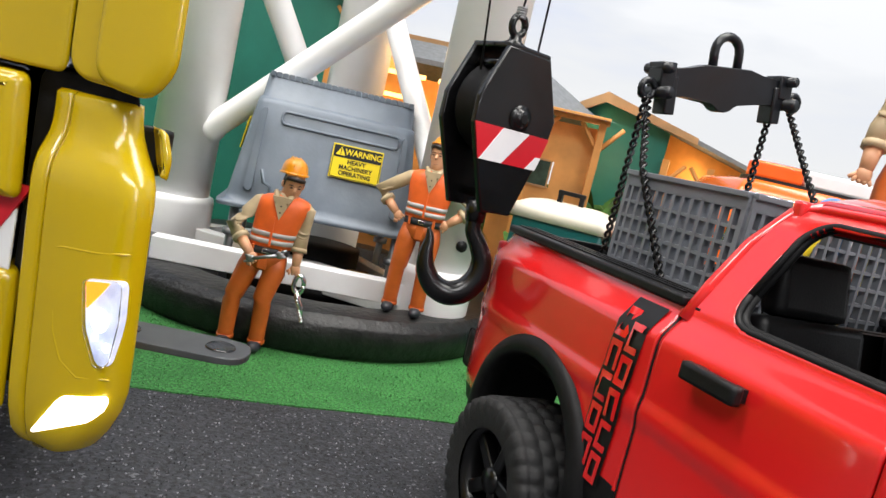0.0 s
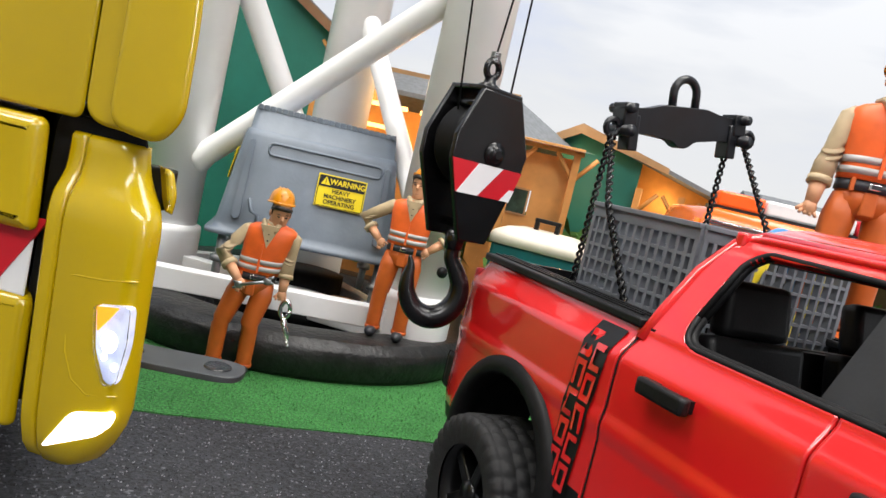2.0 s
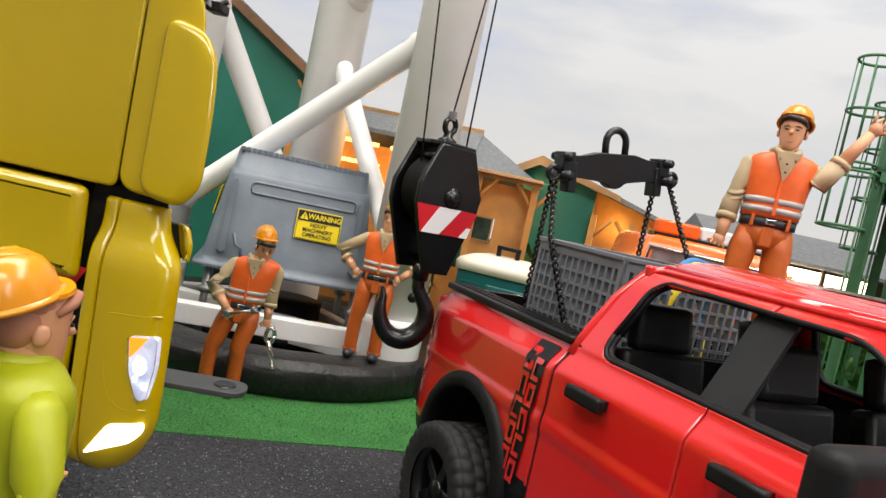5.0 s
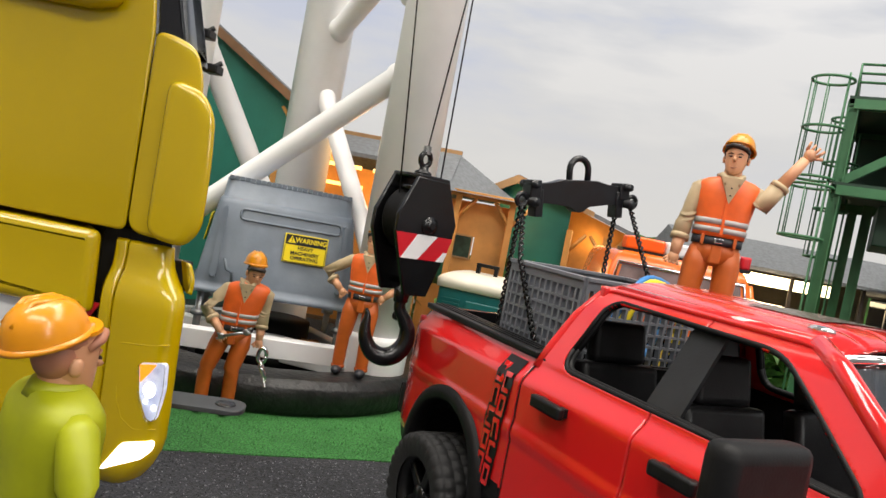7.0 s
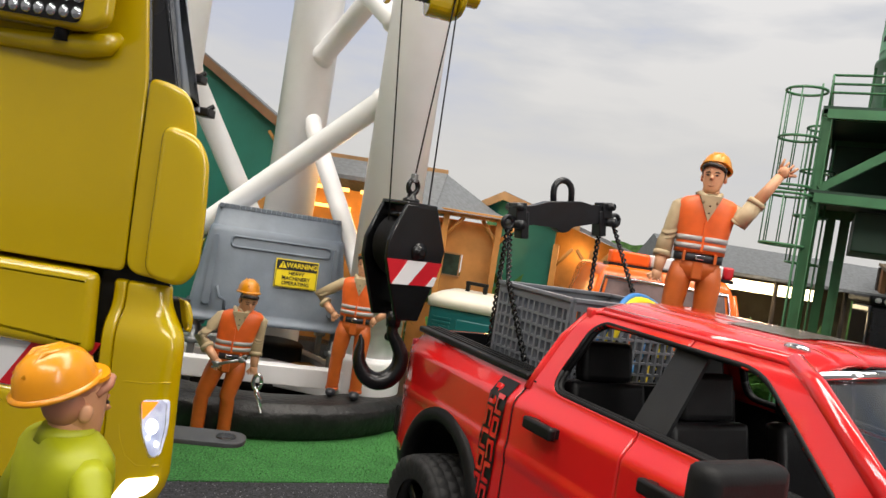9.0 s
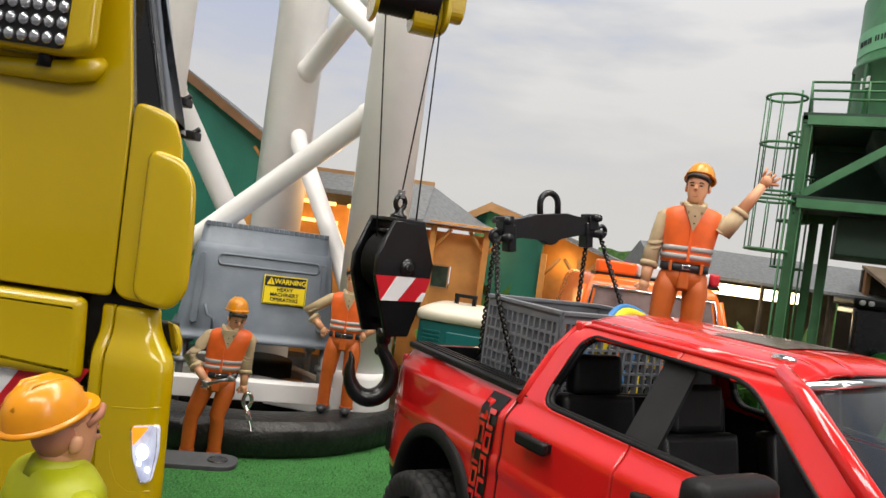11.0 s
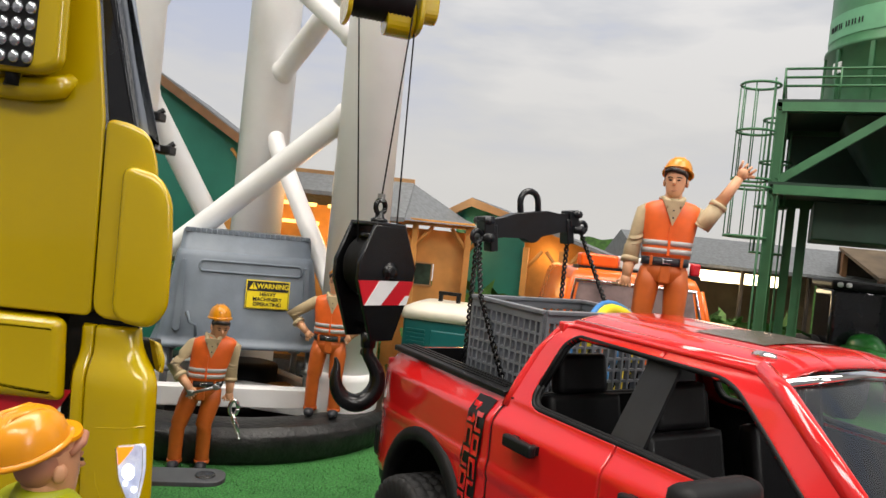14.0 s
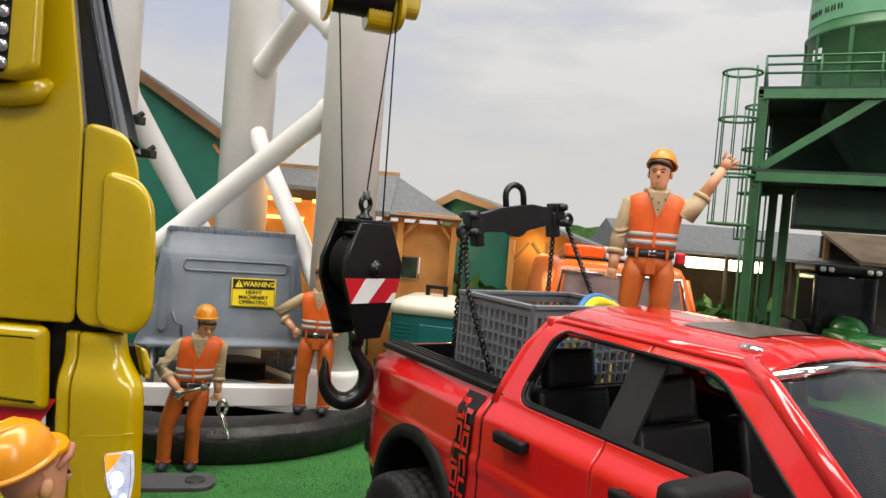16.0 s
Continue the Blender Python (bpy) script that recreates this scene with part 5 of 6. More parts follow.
s = Shape()
s.prism(rounded([(-0.0060, -0.0080), (0.0060, -0.0080), (0.0060, 0.0300), (-0.0060, 0.0300)], 0.0058, 5), "x", 0.0150, 0.0235, YELLOW, 0.0006)
s.tube([(0.0230, 0, 0.000), (0.0245, 0, 0.000)], 0.0022, YELLOW, 12)
part("end_lug", s, boom)
s = Shape()
s.prism(rounded([(-0.0060, -0.0170), (0.0070, -0.0170), (0.0100, 0.0), (-0.0080, 0.0)], 0.006, 5), "x", -0.0020, 0.0120, YELLOW, 0.0006)
part("rope_guide", s, boom)
s = Shape()
s.box((-0.0160, -0.0120, 0.0200), (0.0160, 0.0120, 0.3600), YELLOW, 0.002, Euler((radians(-24), 0, 0)).to_matrix().to_4x4())
part("boom_arm", s, boom)

# ---- yellow lorry ----
LORRY = at(-0.0985, 0.2250, 0.0, -90)
lorry = thing("yellow_lorry", LORRY, "glossy yellow model lorry cab with lit headlamps", "lorry")
RAKE = 0.8


def panel(name, outline, x_out, depth, r, mat=YELLOW, parent=None, label="", wide=1.0, soft=0.004, n=6):
    """A moulded panel seen from the side: y, z outline, rounded edge towards +x, raked back towards the far side."""
    pts = [Vector(p) for p in rounded(outline, soft, n)]
    m = len(pts)
    turn = sum(pts[i - 1].x * pts[i].y - pts[i].x * pts[i - 1].y for i in range(m))
    if turn < 0:
        pts.reverse()
    nor = []
    for i in range(m):
        d = pts[(i + 1) % m] - pts[i - 1]
        nor.append(Vector((d.y, -d.x)).normalized())
    s = Shape()
    rings = [[Vector((x_out - depth, p.x - RAKE * depth, p.y)) for p in pts]]
    rings.append([Vector((x_out - depth * 0.5, p.x - RAKE * depth * 0.5, p.y)) for p in pts])
    for q in (0, 12, 26, 42, 58, 72, 82, 90):
        a = radians(q)
        ring = []
        for p, k in zip(pts, nor):
            w = r * (1 + (wide - 1) * max(0.0, k.x))
            c = p - k * (w * (1 - math.cos(a)))
            ring.append(Vector((x_out - r + r * math.sin(a), c.x, c.y)))
        rings.append(ring)
    s.faces_from(rings, mat)
    return part(name, s, parent or lorry, label)


# cab side, pillar strip and proud corner panel
panel("door", [(-0.360, 0.1242), (-0.0197, 0.1238), (-0.0207, 0.1890), (-0.0264, 0.2285), (-0.0337, 0.2620), (-0.0540, 0.2620), (-0.0475, 0.2200), (-0.0530, 0.2020), (-0.360, 0.2010)], 0.0, 0.12, 0.0010, soft=0.003)
panel("pillar_panel", [(-0.0192, 0.1236), (-0.0050, 0.1230), (-0.0015, 0.1280), (-0.0018, 0.1760), (-0.0060, 0.1858), (-0.0125, 0.1886), (-0.0202, 0.1896)], 0.0002, 0.12, 0.0014, wide=5.0, soft=0.006)
panel("corner_panel", [(-0.0109, 0.1236), (0.0022, 0.1222), (0.0070, 0.1290), (0.0066, 0.1500), (0.0052, 0.1650), (0.0004, 0.1722), (-0.0114, 0.1752)], 0.0042, 0.06, 0.0022, wide=2.4, soft=0.0075, n=8)
# lower cab
step = panel("step_panel", [(-0.360, 0.0950), (-0.0256, 0.0950), (-0.0270, 0.1222), (-0.360, 0.1222)], 0.0035, 0.10, 0.0036, soft=0.003)
panel("lower_step", [(-0.360, 0.0450), (-0.0250, 0.0450), (-0.0256, 0.0790), (-0.360, 0.0790)], 0.0, 0.10, 0.0030, soft=0.003)
band = panel("marker_band", [(-0.360, 0.0785), (-0.0275, 0.0785), (-0.0275, 0.0990), (-0.360, 0.0990)], -0.0015, 0.08, 0.0005, TAPE_WHITE, label="white marker band with red stripes", soft=0.0005)
for k in range(6):
    y = -0.058 - k * 0.046
    s = Shape()
    s.prism([(y, 0.0792), (y + 0.022, 0.0792), (y + 0.034, 0.0984), (y + 0.012, 0.0984)], "x", -0.0018, -0.0010, TAPE_RED)
    part("red_stripe", s, band, "red stripe")
s = Shape()
s.box((-0.1100, -0.3550, 0.0300), (-0.0120, -0.0850, 0.1230), MATT_BLACK)
part("chassis", s, lorry, "black chassis")
# Added filler sheet, black so that the gap under the cab stays dark.
panel("gap_filler", [(-0.0300, 0.0500), (-0.0060, 0.0560), (-0.0045, 0.1100), (-0.0060, 0.1245), (-0.0300, 0.1245)], -0.0060, 0.08, 0.0005, MATT_BLACK, label="black filler sheet keeping the panel gap dark")


def wing(name, rows, rr, depth, label=""):
    """A moulded wing lofted upwards; rows: height, left edge, right edge, outward shift."""
    s = Shape()
    rings = []
    for z, yl, yr, out in rows:
        r = min(rr, (yr - yl) * 0.45)
        ring = [Vector((out - depth, yl - RAKE * depth, z)), Vector((out - 0.0030, yl, z)), Vector((out - 0.0006, yl + 0.0002, z)), Vector((out, yl + 0.0010, z))]
        ring += [Vector((out - r + r * math.cos(radians(q)), yr - r + r * math.sin(radians(q)), z)) for q in range(0, 91, 10)]
        ring += [Vector((out - depth, yr - RAKE * (depth - rr), z))]
        rings.append(ring)
    s.faces_from(rings, YELLOW)
    return part(name, s, lorry, label)


FLARE = [(0.0385, -0.0095, -0.0040), (0.0405, -0.0055, -0.0012), (0.0440, -0.0010, 0.0012), (0.0490, 0.0024, 0.0024), (0.0540, 0.0046, 0.0029), (0.0590, 0.0056, 0.0030), (0.0670, 0.0054, 0.0030), (0.0750, 0.0051, 0.0030), (0.0850, 0.0047, 0.0030), (0.0950, 0.0044, 0.0030), (0.1010, 0.0042, 0.0029), (0.1040, 0.0037, 0.0025), (0.1062, 0.0027, 0.0018), (0.1080, 0.0013, 0.0008), (0.1096, -0.0003, -0.0002), (0.1115, -0.0020, -0.0012), (0.1140, -0.0036, -0.0018), (0.1170, -0.0045, -0.0020), (0.1198, -0.0049, -0.0021), (0.1207, -0.0056, -0.0030)]
seam = lambda z: -0.0155 - (z - 0.0385) * 0.040
bump = wing("bumper_corner", [(z, seam(z), yr, out) for z, yr, out in FLARE], 0.0052, 0.09)
wing("bumper_strip", [(z, seam(z) - 0.0052, seam(z) - 0.0008, out - 0.0012) for z, yr, out in FLARE], 0.0012, 0.02)


def inlay(name, outline, x0, x1, mat, label, soft=0.0015, bevel=0.0004):
    s = Shape()
    s.prism(rounded(outline, soft, 4), "x", x0, x1, mat, bevel, None, 2)
    return part(name, s, bump, label)


HEAD = [(-0.0054, 0.0832), (0.0036, 0.0847), (0.0043, 0.0760), (0.0033, 0.0656), (0.0002, 0.0648), (-0.0036, 0.0725)]
inlay("reflector", HEAD, 0.0012, 0.0031, HEADLIT, "silver reflector with the bulb's light as its own glow")
inlay("indicator", [(-0.0050, 0.0827), (0.0006, 0.0836), (-0.0014, 0.0804), (-0.0040, 0.0768)], 0.0030, 0.0034, INDICATOR, "lit orange indicator", 0.0006, 0.0)
for y, z, r in ((-0.0006, 0.0750, 0.0021), (0.0018, 0.0695, 0.0008), (-0.0012, 0.0712, 0.0007)):
    s = Shape()
    s.blob((0.0030, y, z), (0.0008, r, r * 1.25), LAMP_ON, 18, 10)
    part("bulb", s, bump, "lit white bulb")
inlay("headlamp_glass", HEAD, 0.0036, 0.0041, LENS, "clear curved headlamp glass")
inlay("fog_lamp", [(-0.0068, 0.0562), (0.0042, 0.0590), (0.0036, 0.0556), (0.0006, 0.0522), (-0.0130, 0.0458)], 0.0022, 0.0034, FOG_ON, "lit fog lamp", 0.0014)
for crease in ([(-0.0150, 0.0872), (-0.0120, 0.0884), (-0.0040, 0.0890), (0.0036, 0.0905)], [(-0.0125, 0.0800), (-0.0112, 0.0700), (-0.0085, 0.0640), (-0.0040, 0.0612), (0.0035, 0.0626)]):
    s = Shape()
    s.tube([(0.0027, y, z) for y, z in crease], [0.0002] + [0.0004] * (len(crease) - 2) + [0.0002], YELLOW, 10)
    part("bumper_crease", s, bump)
panel("corner_flap", [(0.0004, 0.1172), (0.0028, 0.1164), (0.0048, 0.1110), (0.0043, 0.1056), (0.0026, 0.1090)], -0.0040, 0.006, 0.0012, soft=0.002)
# Black block put in for the dark gap beside the flap.
s = Shape()
s.box((-0.0140, -0.0080, 0.1060), (-0.0075, -0.0006, 0.1165), BLACK, 0.001)
part("flap_gap_block", s, lorry, "black block standing for the dark gap beside the flap")
# flat tow plate reaching out of the front
TOW = pose(-0.0155, 0.0085, 0.0672, 0, 0, 103)
s = Shape()
s.prism(rounded([(-0.0250, -0.0070), (0.0165, -0.0070), (0.0165, 0.0070), (-0.0250, 0.0070)], 0.0066, 6), "z", 0.0, 0.0016, PLATE, 0.0003, TOW, 2)
tow = part("tow_plate", s, lorry, "flat dark metal tow plate")
for x in (0.0095, -0.0130):
    s = Shape()
    s.lathe([(0.0, 0.00175), (0.0026, 0.00178), (0.0034, 0.0020), (0.0036, 0.00165)], HOOK_BLACK, 20, TOW @ Matrix.Translation((x, 0, 0)))
    part("eyelet", s, tow, "dark pin hole")
# windscreen, its pale edge, wiper joints
panel("windscreen_side", [(-0.0205, 0.1885), (-0.0110, 0.1872), (-0.0150, 0.2020), (-0.0216, 0.2285), (-0.0290, 0.2620), (-0.0337, 0.2620), (-0.0264, 0.2285)], -0.0020, 0.10, 0.0008, DARKGLASS, label="dark side of the windscreen", soft=0.001)
panel("windscreen_edge", [(-0.0112, 0.1868), (-0.0036, 0.1800), (-0.0058, 0.1880), (-0.0120, 0.2090), (-0.0166, 0.2285), (-0.0242, 0.2620), (-0.0288, 0.2620), (-0.0214, 0.2285)], -0.0040, 0.10, 0.0020, SCREENEDGE, label="pale shiny windscreen edge", soft=0.002)
for y, z in ((-0.0075, 0.1910), (-0.0030, 0.1800)):
    s = Shape()
    s.box((-0.0120, y - 0.0030, z), (-0.0060, y + 0.0020, z + 0.0030), BLACK, 0.0006)
    s.tube([(-0.009, y - 0.0020, z + 0.0010), (-0.009, y + 0.0022, z + 0.0040)], 0.0009, BLACK, 8)
    part("wiper_joint", s, lorry, "black wiper joint")
panel("side_window", [(-0.355, 0.2000), (-0.0500, 0.2010), (-0.0440, 0.2200), (-0.0500, 0.2600), (-0.355, 0.2600)], -0.0020, 0.08, 0.0005, DARKGLASS, label="dark side window", soft=0.002)
panel("roof", [(-0.360, 0.2600), (-0.0300, 0.2600), (-0.0420, 0.3050), (-0.0700, 0.3150), (-0.360, 0.3150)], 0.0, 0.12, 0.006, soft=0.008)
# mirror with its row of clear lenses
s = Shape()
s.tube([(-0.001, -0.1100, 0.1950), (0.0005, -0.0800, 0.1955), (0.0020, -0.0560, 0.1955), (0.0026, -0.0420, 0.1960), (0.0018, -0.0350, 0.1975), (-0.0010, -0.0325, 0.2010)], [0.0026, 0.0030, 0.0034, 0.0040, 0.0038, 0.0022], YELLOW, 18)
base = part("mirror_base", s, lorry)
mirror = panel("mirror", [(-0.0800, 0.2010), (-0.0360, 0.1995), (-0.0298, 0.2025), (-0.0302, 0.2600), (-0.0800, 0.2600)], 0.0120, 0.010, 0.0030, label="yellow mirror housing", soft=0.004)
s = Shape()
s.tube([(0.0060, -0.0483, 0.1960), (0.0060, -0.0483, 0.1995), (0.0060, -0.0480, 0.2045)], [0.0026, 0.0022, 0.0015], BLACK, 14)
part("mirror_pivot", s, mirror, "black pivot")
s = Shape()
s.prism(rounded([(-0.0760, 0.2020), (-0.0385, 0.2010), (-0.0370, 0.2600), (-0.0760, 0.2600)], 0.003), "x", 0.0100, 0.0123, BLACK, 0.0004)
part("lamp_backing", s, mirror, "black lamp backing")
for i in range(7):
    for j in range(8):
        s = Shape()
        s.blob((0.0126, -0.0400 - i * 0.0042, 0.2040 + j * 0.0051), (0.0013, 0.0018, 0.0021), LED, 10, 8)
        part("lamp_lens", s, mirror, "clear round lamp lens")
for cy in (-0.130, -0.31):
    for x in (-0.100, -0.022):
        m = Matrix.Translation((x, cy, 0.0345)) @ Euler((0, radians(90), 0)).to_matrix().to_4x4()
        s = Shape()
        s.lathe([(0.0, -0.010), (0.030, -0.011), (0.0345, -0.008), (0.0345, 0.008), (0.030, 0.011), (0.0, 0.010)], RUBBER, 40, m)
        part("wheel", s, lorry, "black lorry wheel")

# ---- portable toilet booth ----
toilet = thing("portable_toilet", at(-0.0020, 0.5620, 0.0, -12) @ Matrix.Diagonal((1.22, 1.1, 1.0, 1)), "dark teal portable toilet booth with a cream roof", "portable toilet")
s = Shape()
s.box((-0.0245, -0.0245, -0.003), (0.0245, 0.0245, 0.0960), TEAL, 0.0025)
booth = part("booth", s, toilet)
s = Shape()
s.box((-0.0050, -0.0262, 0.0060), (0.0210, -0.0240, 0.0880), TEAL, 0.0008)
part("door", s, booth)
s = Shape()
for k in range(6):
    s.box((-0.0210, -0.0254, 0.070 + k * 0.0032), (-0.0090, -0.0240, 0.0715 + k * 0.0032), TEAL)
    s.box((-0.0256, -0.0120, 0.070 + k * 0.0032), (-0.0240, 0.0120, 0.0715 + k * 0.0032), TEAL)
part("vent", s, booth)
s = Shape()
rr = lambda w, z, r: [Vector((x, y, z)) for x, y in rounded([(-w, -w), (w, -w), (w, w), (-w, w)], r, 4)]
s.faces_from([rr(0.0262, 0.0950, 0.005), rr(0.0264, 0.1015, 0.005), rr(0.0245, 0.1040, 0.005), rr(0.0190, 0.1075, 0.004), rr(0.0150, 0.1085, 0.004)], CREAM)
part("roof", s, toilet, "cream roof")
s = Shape()
for x in (-0.0060, 0.0060):
    s.box((x - 0.0012, -0.002, 0.1080), (x + 0.0012, 0.002, 0.1160), BLACK)
s.box((-0.0075, -0.0022, 0.1140), (0.0075, 0.0022, 0.1168), BLACK, 0.0006)
part("lifting_handle", s, toilet, "black lifting handle")

# ---- orange lorry behind the pickup ----
ot = thing("orange_lorry", at(0.1290, 0.5450, 0.0, 4), "orange toy lorry with a roof light bar", "lorry")
s = Shape()
s.faces_from([[Vector((w * x, y + dy, z)) for x, y in ((-1, -1 * 0.045), (1, -0.045), (1, 0.045), (-1, 0.045))] for z, w, dy in ((0.020, 0.056, 0.0), (0.100, 0.056, 0.0), (0.112, 0.055, 0.001), (0.142, 0.048, 0.006), (0.1475, 0.045, 0.008), (0.1490, 0.040, 0.009))], ORANGE)
cabin = part("cab", s, ot)
mod = cabin.modifiers.new("edges", "BEVEL")
mod.width, mod.segments = 0.004, 3
# Opaque pane; the interior seen through clear plastic is put into its colour.
s = Shape()
s.prism([(-0.0470, 0.1090), (0.0470, 0.1090), (0.0420, 0.1385), (-0.0420, 0.1385)], "y", -0.0008, 0.0008, material("interior_tone_windscreen", (0.15, 0.105, 0.10), 0.12, coat=0.4, spread=0.35, scale=45), 0, Matrix.Translation((0, -0.0490, 0)) @ Matrix(((1, 0, 0, 0), (0, 1, 0.20, -0.0180), (0, 0, 1, 0), (0, 0, 0, 1))))
part("windscreen", s, ot, "reddish windscreen, coloured like the interior seen through it")
s = Shape()
s.tube([(-0.0500, -0.0455, 0.108), (-0.0445, -0.0395, 0.140), (0.0445, -0.0395, 0.140), (0.0500, -0.0455, 0.108)], 0.0016, CHROME, 8)
part("windscreen_frame", s, ot, "pale windscreen frame")
for x0, x1, mat, nm in ((-0.0400, -0.0120, material("orange_beacon_glass", (0.85, 0.10, 0.01), 0.15, emit=0.25), "beacon"), (-0.0110, 0.0420, TAPE_WHITE, "light_bar"), (0.0430, 0.0500, TAPE_RED, "beacon")):
    s = Shape()
    s.box((x0, -0.0320, 0.1505), (x1, -0.0180, 0.1600), mat, 0.0018)
    part(nm, s, ot, "orange roof beacon" if nm == "beacon" else "white roof light bar")
s = Shape()
s.box((-0.0420, -0.0330, 0.1480), (0.0500, -0.0170, 0.1508), BLACK)
part("bar_base", s, ot, "black bar base")
s = Shape()
s.box((-0.0560, 0.0480, 0.0300), (0.0560, 0.2000, 0.0800), ORANGE, 0.003)
part("load_body", s, ot)
for sx in (-1, 1):
    s = Shape()
    s.tube([(sx * 0.0575, -0.0440, 0.1050), (sx * 0.0500, -0.0360, 0.1400)], 0.0022, ORANGE, 8)
    part("pillar", s, ot)
    for y in (-0.02, 0.13):
        s = Shape()
        s.lathe([(0.0, -0.008), (0.022, -0.009), (0.0255, -0.006), (0.0255, 0.006), (0.022, 0.009), (0.0, 0.008)], RUBBER, 30, Matrix.Translation((sx * 0.050, y, 0.0255)) @ Euler((0, radians(90), 0)).to_matrix().to_4x4())
        part("wheel", s, ot, "black wheel")


# ---- wooden sheds ----
def plank_wall(parent, x0, x1, z0, z1, y, mat, n, name="plank", holes=(), top=None):
    """Upright boards along x; holes: (x0, x1, z0, z1); top: height as a function of x."""
    w = (x1 - x0) / n
    for i in range(n):
        a, b = x0 + i * w, x0 + (i + 1) * w
        t = top((a + b) / 2) if top else z1
        spans = [(z0, t)]
        for hx0, hx1, hz0, hz1 in holes:
            if a < hx1 and b > hx0:
                spans = [(z0, hz0), (hz1, t)]
        for lo_, hi_ in spans:
            if hi_ - lo_ > 0.002:
                s = Shape()
                j = 0.00045 * math.sin(i * 12.9)
                if top and hi_ == t:
                    s.prism([(a, lo_), (b, lo_), (b, top(b)), (a, top(a))], "y", y - 0.0016 + j, y + 0.0016 + j, mat)
                else:
                    s.box((a, y - 0.0016 + j, lo_), (b, y + 0.0016 + j, hi_), mat)
                part(name, s, parent)


def post_brace(parent, x, y, z0, z1, ks=(-1, 1)):
    s = Shape()
    s.box((x - 0.0028, y - 0.0028, z0), (x + 0.0028, y + 0.0028, z1), WOOD, 0.0004)
    post = part("post", s, parent)
    for k in ks:
        s = Shape()
        s.tube([(x, y, z1 - 0.022), (x + k * 0.016, y, z1 - 0.002)], 0.0018, WOOD, 6)
        part("knee_brace", s, post)


shed = thing("timber_shed", at(-0.0700, 0.6450, 0.0, 0), "pine timber shed with grey roof and warm lamps inside", "shed")
plank_wall(shed, 0.0080, 0.0760, -0.003, 0.166, 0.0, WOOD, 13, holes=((0.0085, 0.0260, 0.086, 0.136), (0.0320, 0.0480, 0.114, 0.1345)))
plank_wall(shed, -0.170, -0.002, -0.003, 0.180, 0.060, WOOD, 20)
for x in (0.0035, 0.0300, 0.0790):
    post_brace(shed, x, -0.010, -0.003, 0.171)
s = Shape()
s.box((-0.030, -0.0125, 0.1690), (0.084, -0.0075, 0.1750), WOOD, 0.0004)
part("eave_beam", s, shed)
s = Shape()
s.prism([(-0.024, 0.1700), (0.060, 0.2080), (0.144, 0.1700), (0.144, 0.1735), (0.060, 0.2130), (-0.024, 0.1740)], "x", -0.030, 0.020, ROOFGREY)
s.prism([(0.016, 0.1885), (0.060, 0.2080), (0.144, 0.1700), (0.144, 0.1735), (0.060, 0.2130), (0.016, 0.1925)], "x", -0.112, -0.030, ROOFGREY)
s.faces_from([[Vector((0.020, -0.024, 0.1720)), Vector((0.020, 0.060, 0.2105)), Vector((0.020, 0.144, 0.1720))], [Vector((0.090, -0.024, 0.1720)), Vector((0.075, 0.060, 0.1800)), Vector((0.090, 0.144, 0.1720))]], ROOFGREY, False, False)
part("roof", s, shed)
s = Shape()
s.box((-0.114, 0.0560, 0.2100), (0.020, 0.0640, 0.2150), TRIMWOOD)
part("ridge_board", s, shed)
# Added wall that keeps the shed lamp's light off the green barn.
s = Shape()
s.box((0.0752, 0.0030, -0.003), (0.0784, 0.1180, 0.1660), WOOD)
part("lamp_screen_wall", s, shed)
GREENPANE = material("green_pane", (0.02, 0.14, 0.08), 0.3, spread=0.3, scale=80)
s = Shape()
s.box((0.0320, -0.001, 0.1140), (0.0480, 0.001, 0.1345), material("dim_green_pane", (0.022, 0.045, 0.030), 0.35, spread=0.5, scale=120))
pane = part("window_pane", s, shed, "dim green window pane")
s = Shape()
for lo, hi in (((0.0312, -0.0026, 0.1132), (0.0488, 0.0, 0.1146)), ((0.0312, -0.0026, 0.1339), (0.0488, 0.0, 0.1353)), ((0.0312, -0.0026, 0.1132), (0.0326, 0.0, 0.1353)), ((0.0474, -0.0026, 0.1132), (0.0488, 0.0, 0.1353))):
    s.box(lo, hi, TRIMWOOD)
part("window_frame", s, pane, "pale wooden frame")
s = Shape()
s.box((0.0085, 0.001, 0.0860), (0.0262, 0.003, 0.1360), GREENPANE, 0)
part("door_pane", s, shed, "green glazed door")
for x in (-0.130, -0.060):
    s = Shape()
    s.box((x, 0.0300, 0.1770), (x + 0.058, 0.0340, 0.1805), WARM_ON)
    part("lamp_strip", s, shed, "lit warm lamp strip")
    s = Shape()
    s.box((x, 0.0500, 0.1590), (x + 0.058, 0.0540, 0.1625), WARM_ON)
    part("lamp_strip", s, shed, "lit warm lamp strip")

barn = thing("green_barn", at(0.0320, 0.7100, 0.0, -14), "green barn with grey roof and open timber side", "barn")
plank_wall(barn, -0.036, 0.036, -0.003, 0.195, 0.0, GREENWALL, 18, top=lambda x: 0.1965 - abs(x + 0.020) * (0.58 if x < -0.020 else 0.306))
plank_wall(barn, 0.024, 0.116, -0.003, 0.160, 0.040, WOOD, 13, top=lambda x: 0.1982 - (x + 0.020) * 0.307)
for x in (0.039, 0.075, 0.110):
    post_brace(barn, x, -0.004, -0.003, 0.158, (1,) if x < 0.05 else (-1, 1))
s = Shape()
s.prism([(-0.046, 0.1880), (-0.020, 0.2030), (0.125, 0.1580), (0.125, 0.1545), (-0.020, 0.1990), (-0.046, 0.1845)], "y", -0.012, 0.150, ROOFGREY)
part("roof", s, barn)
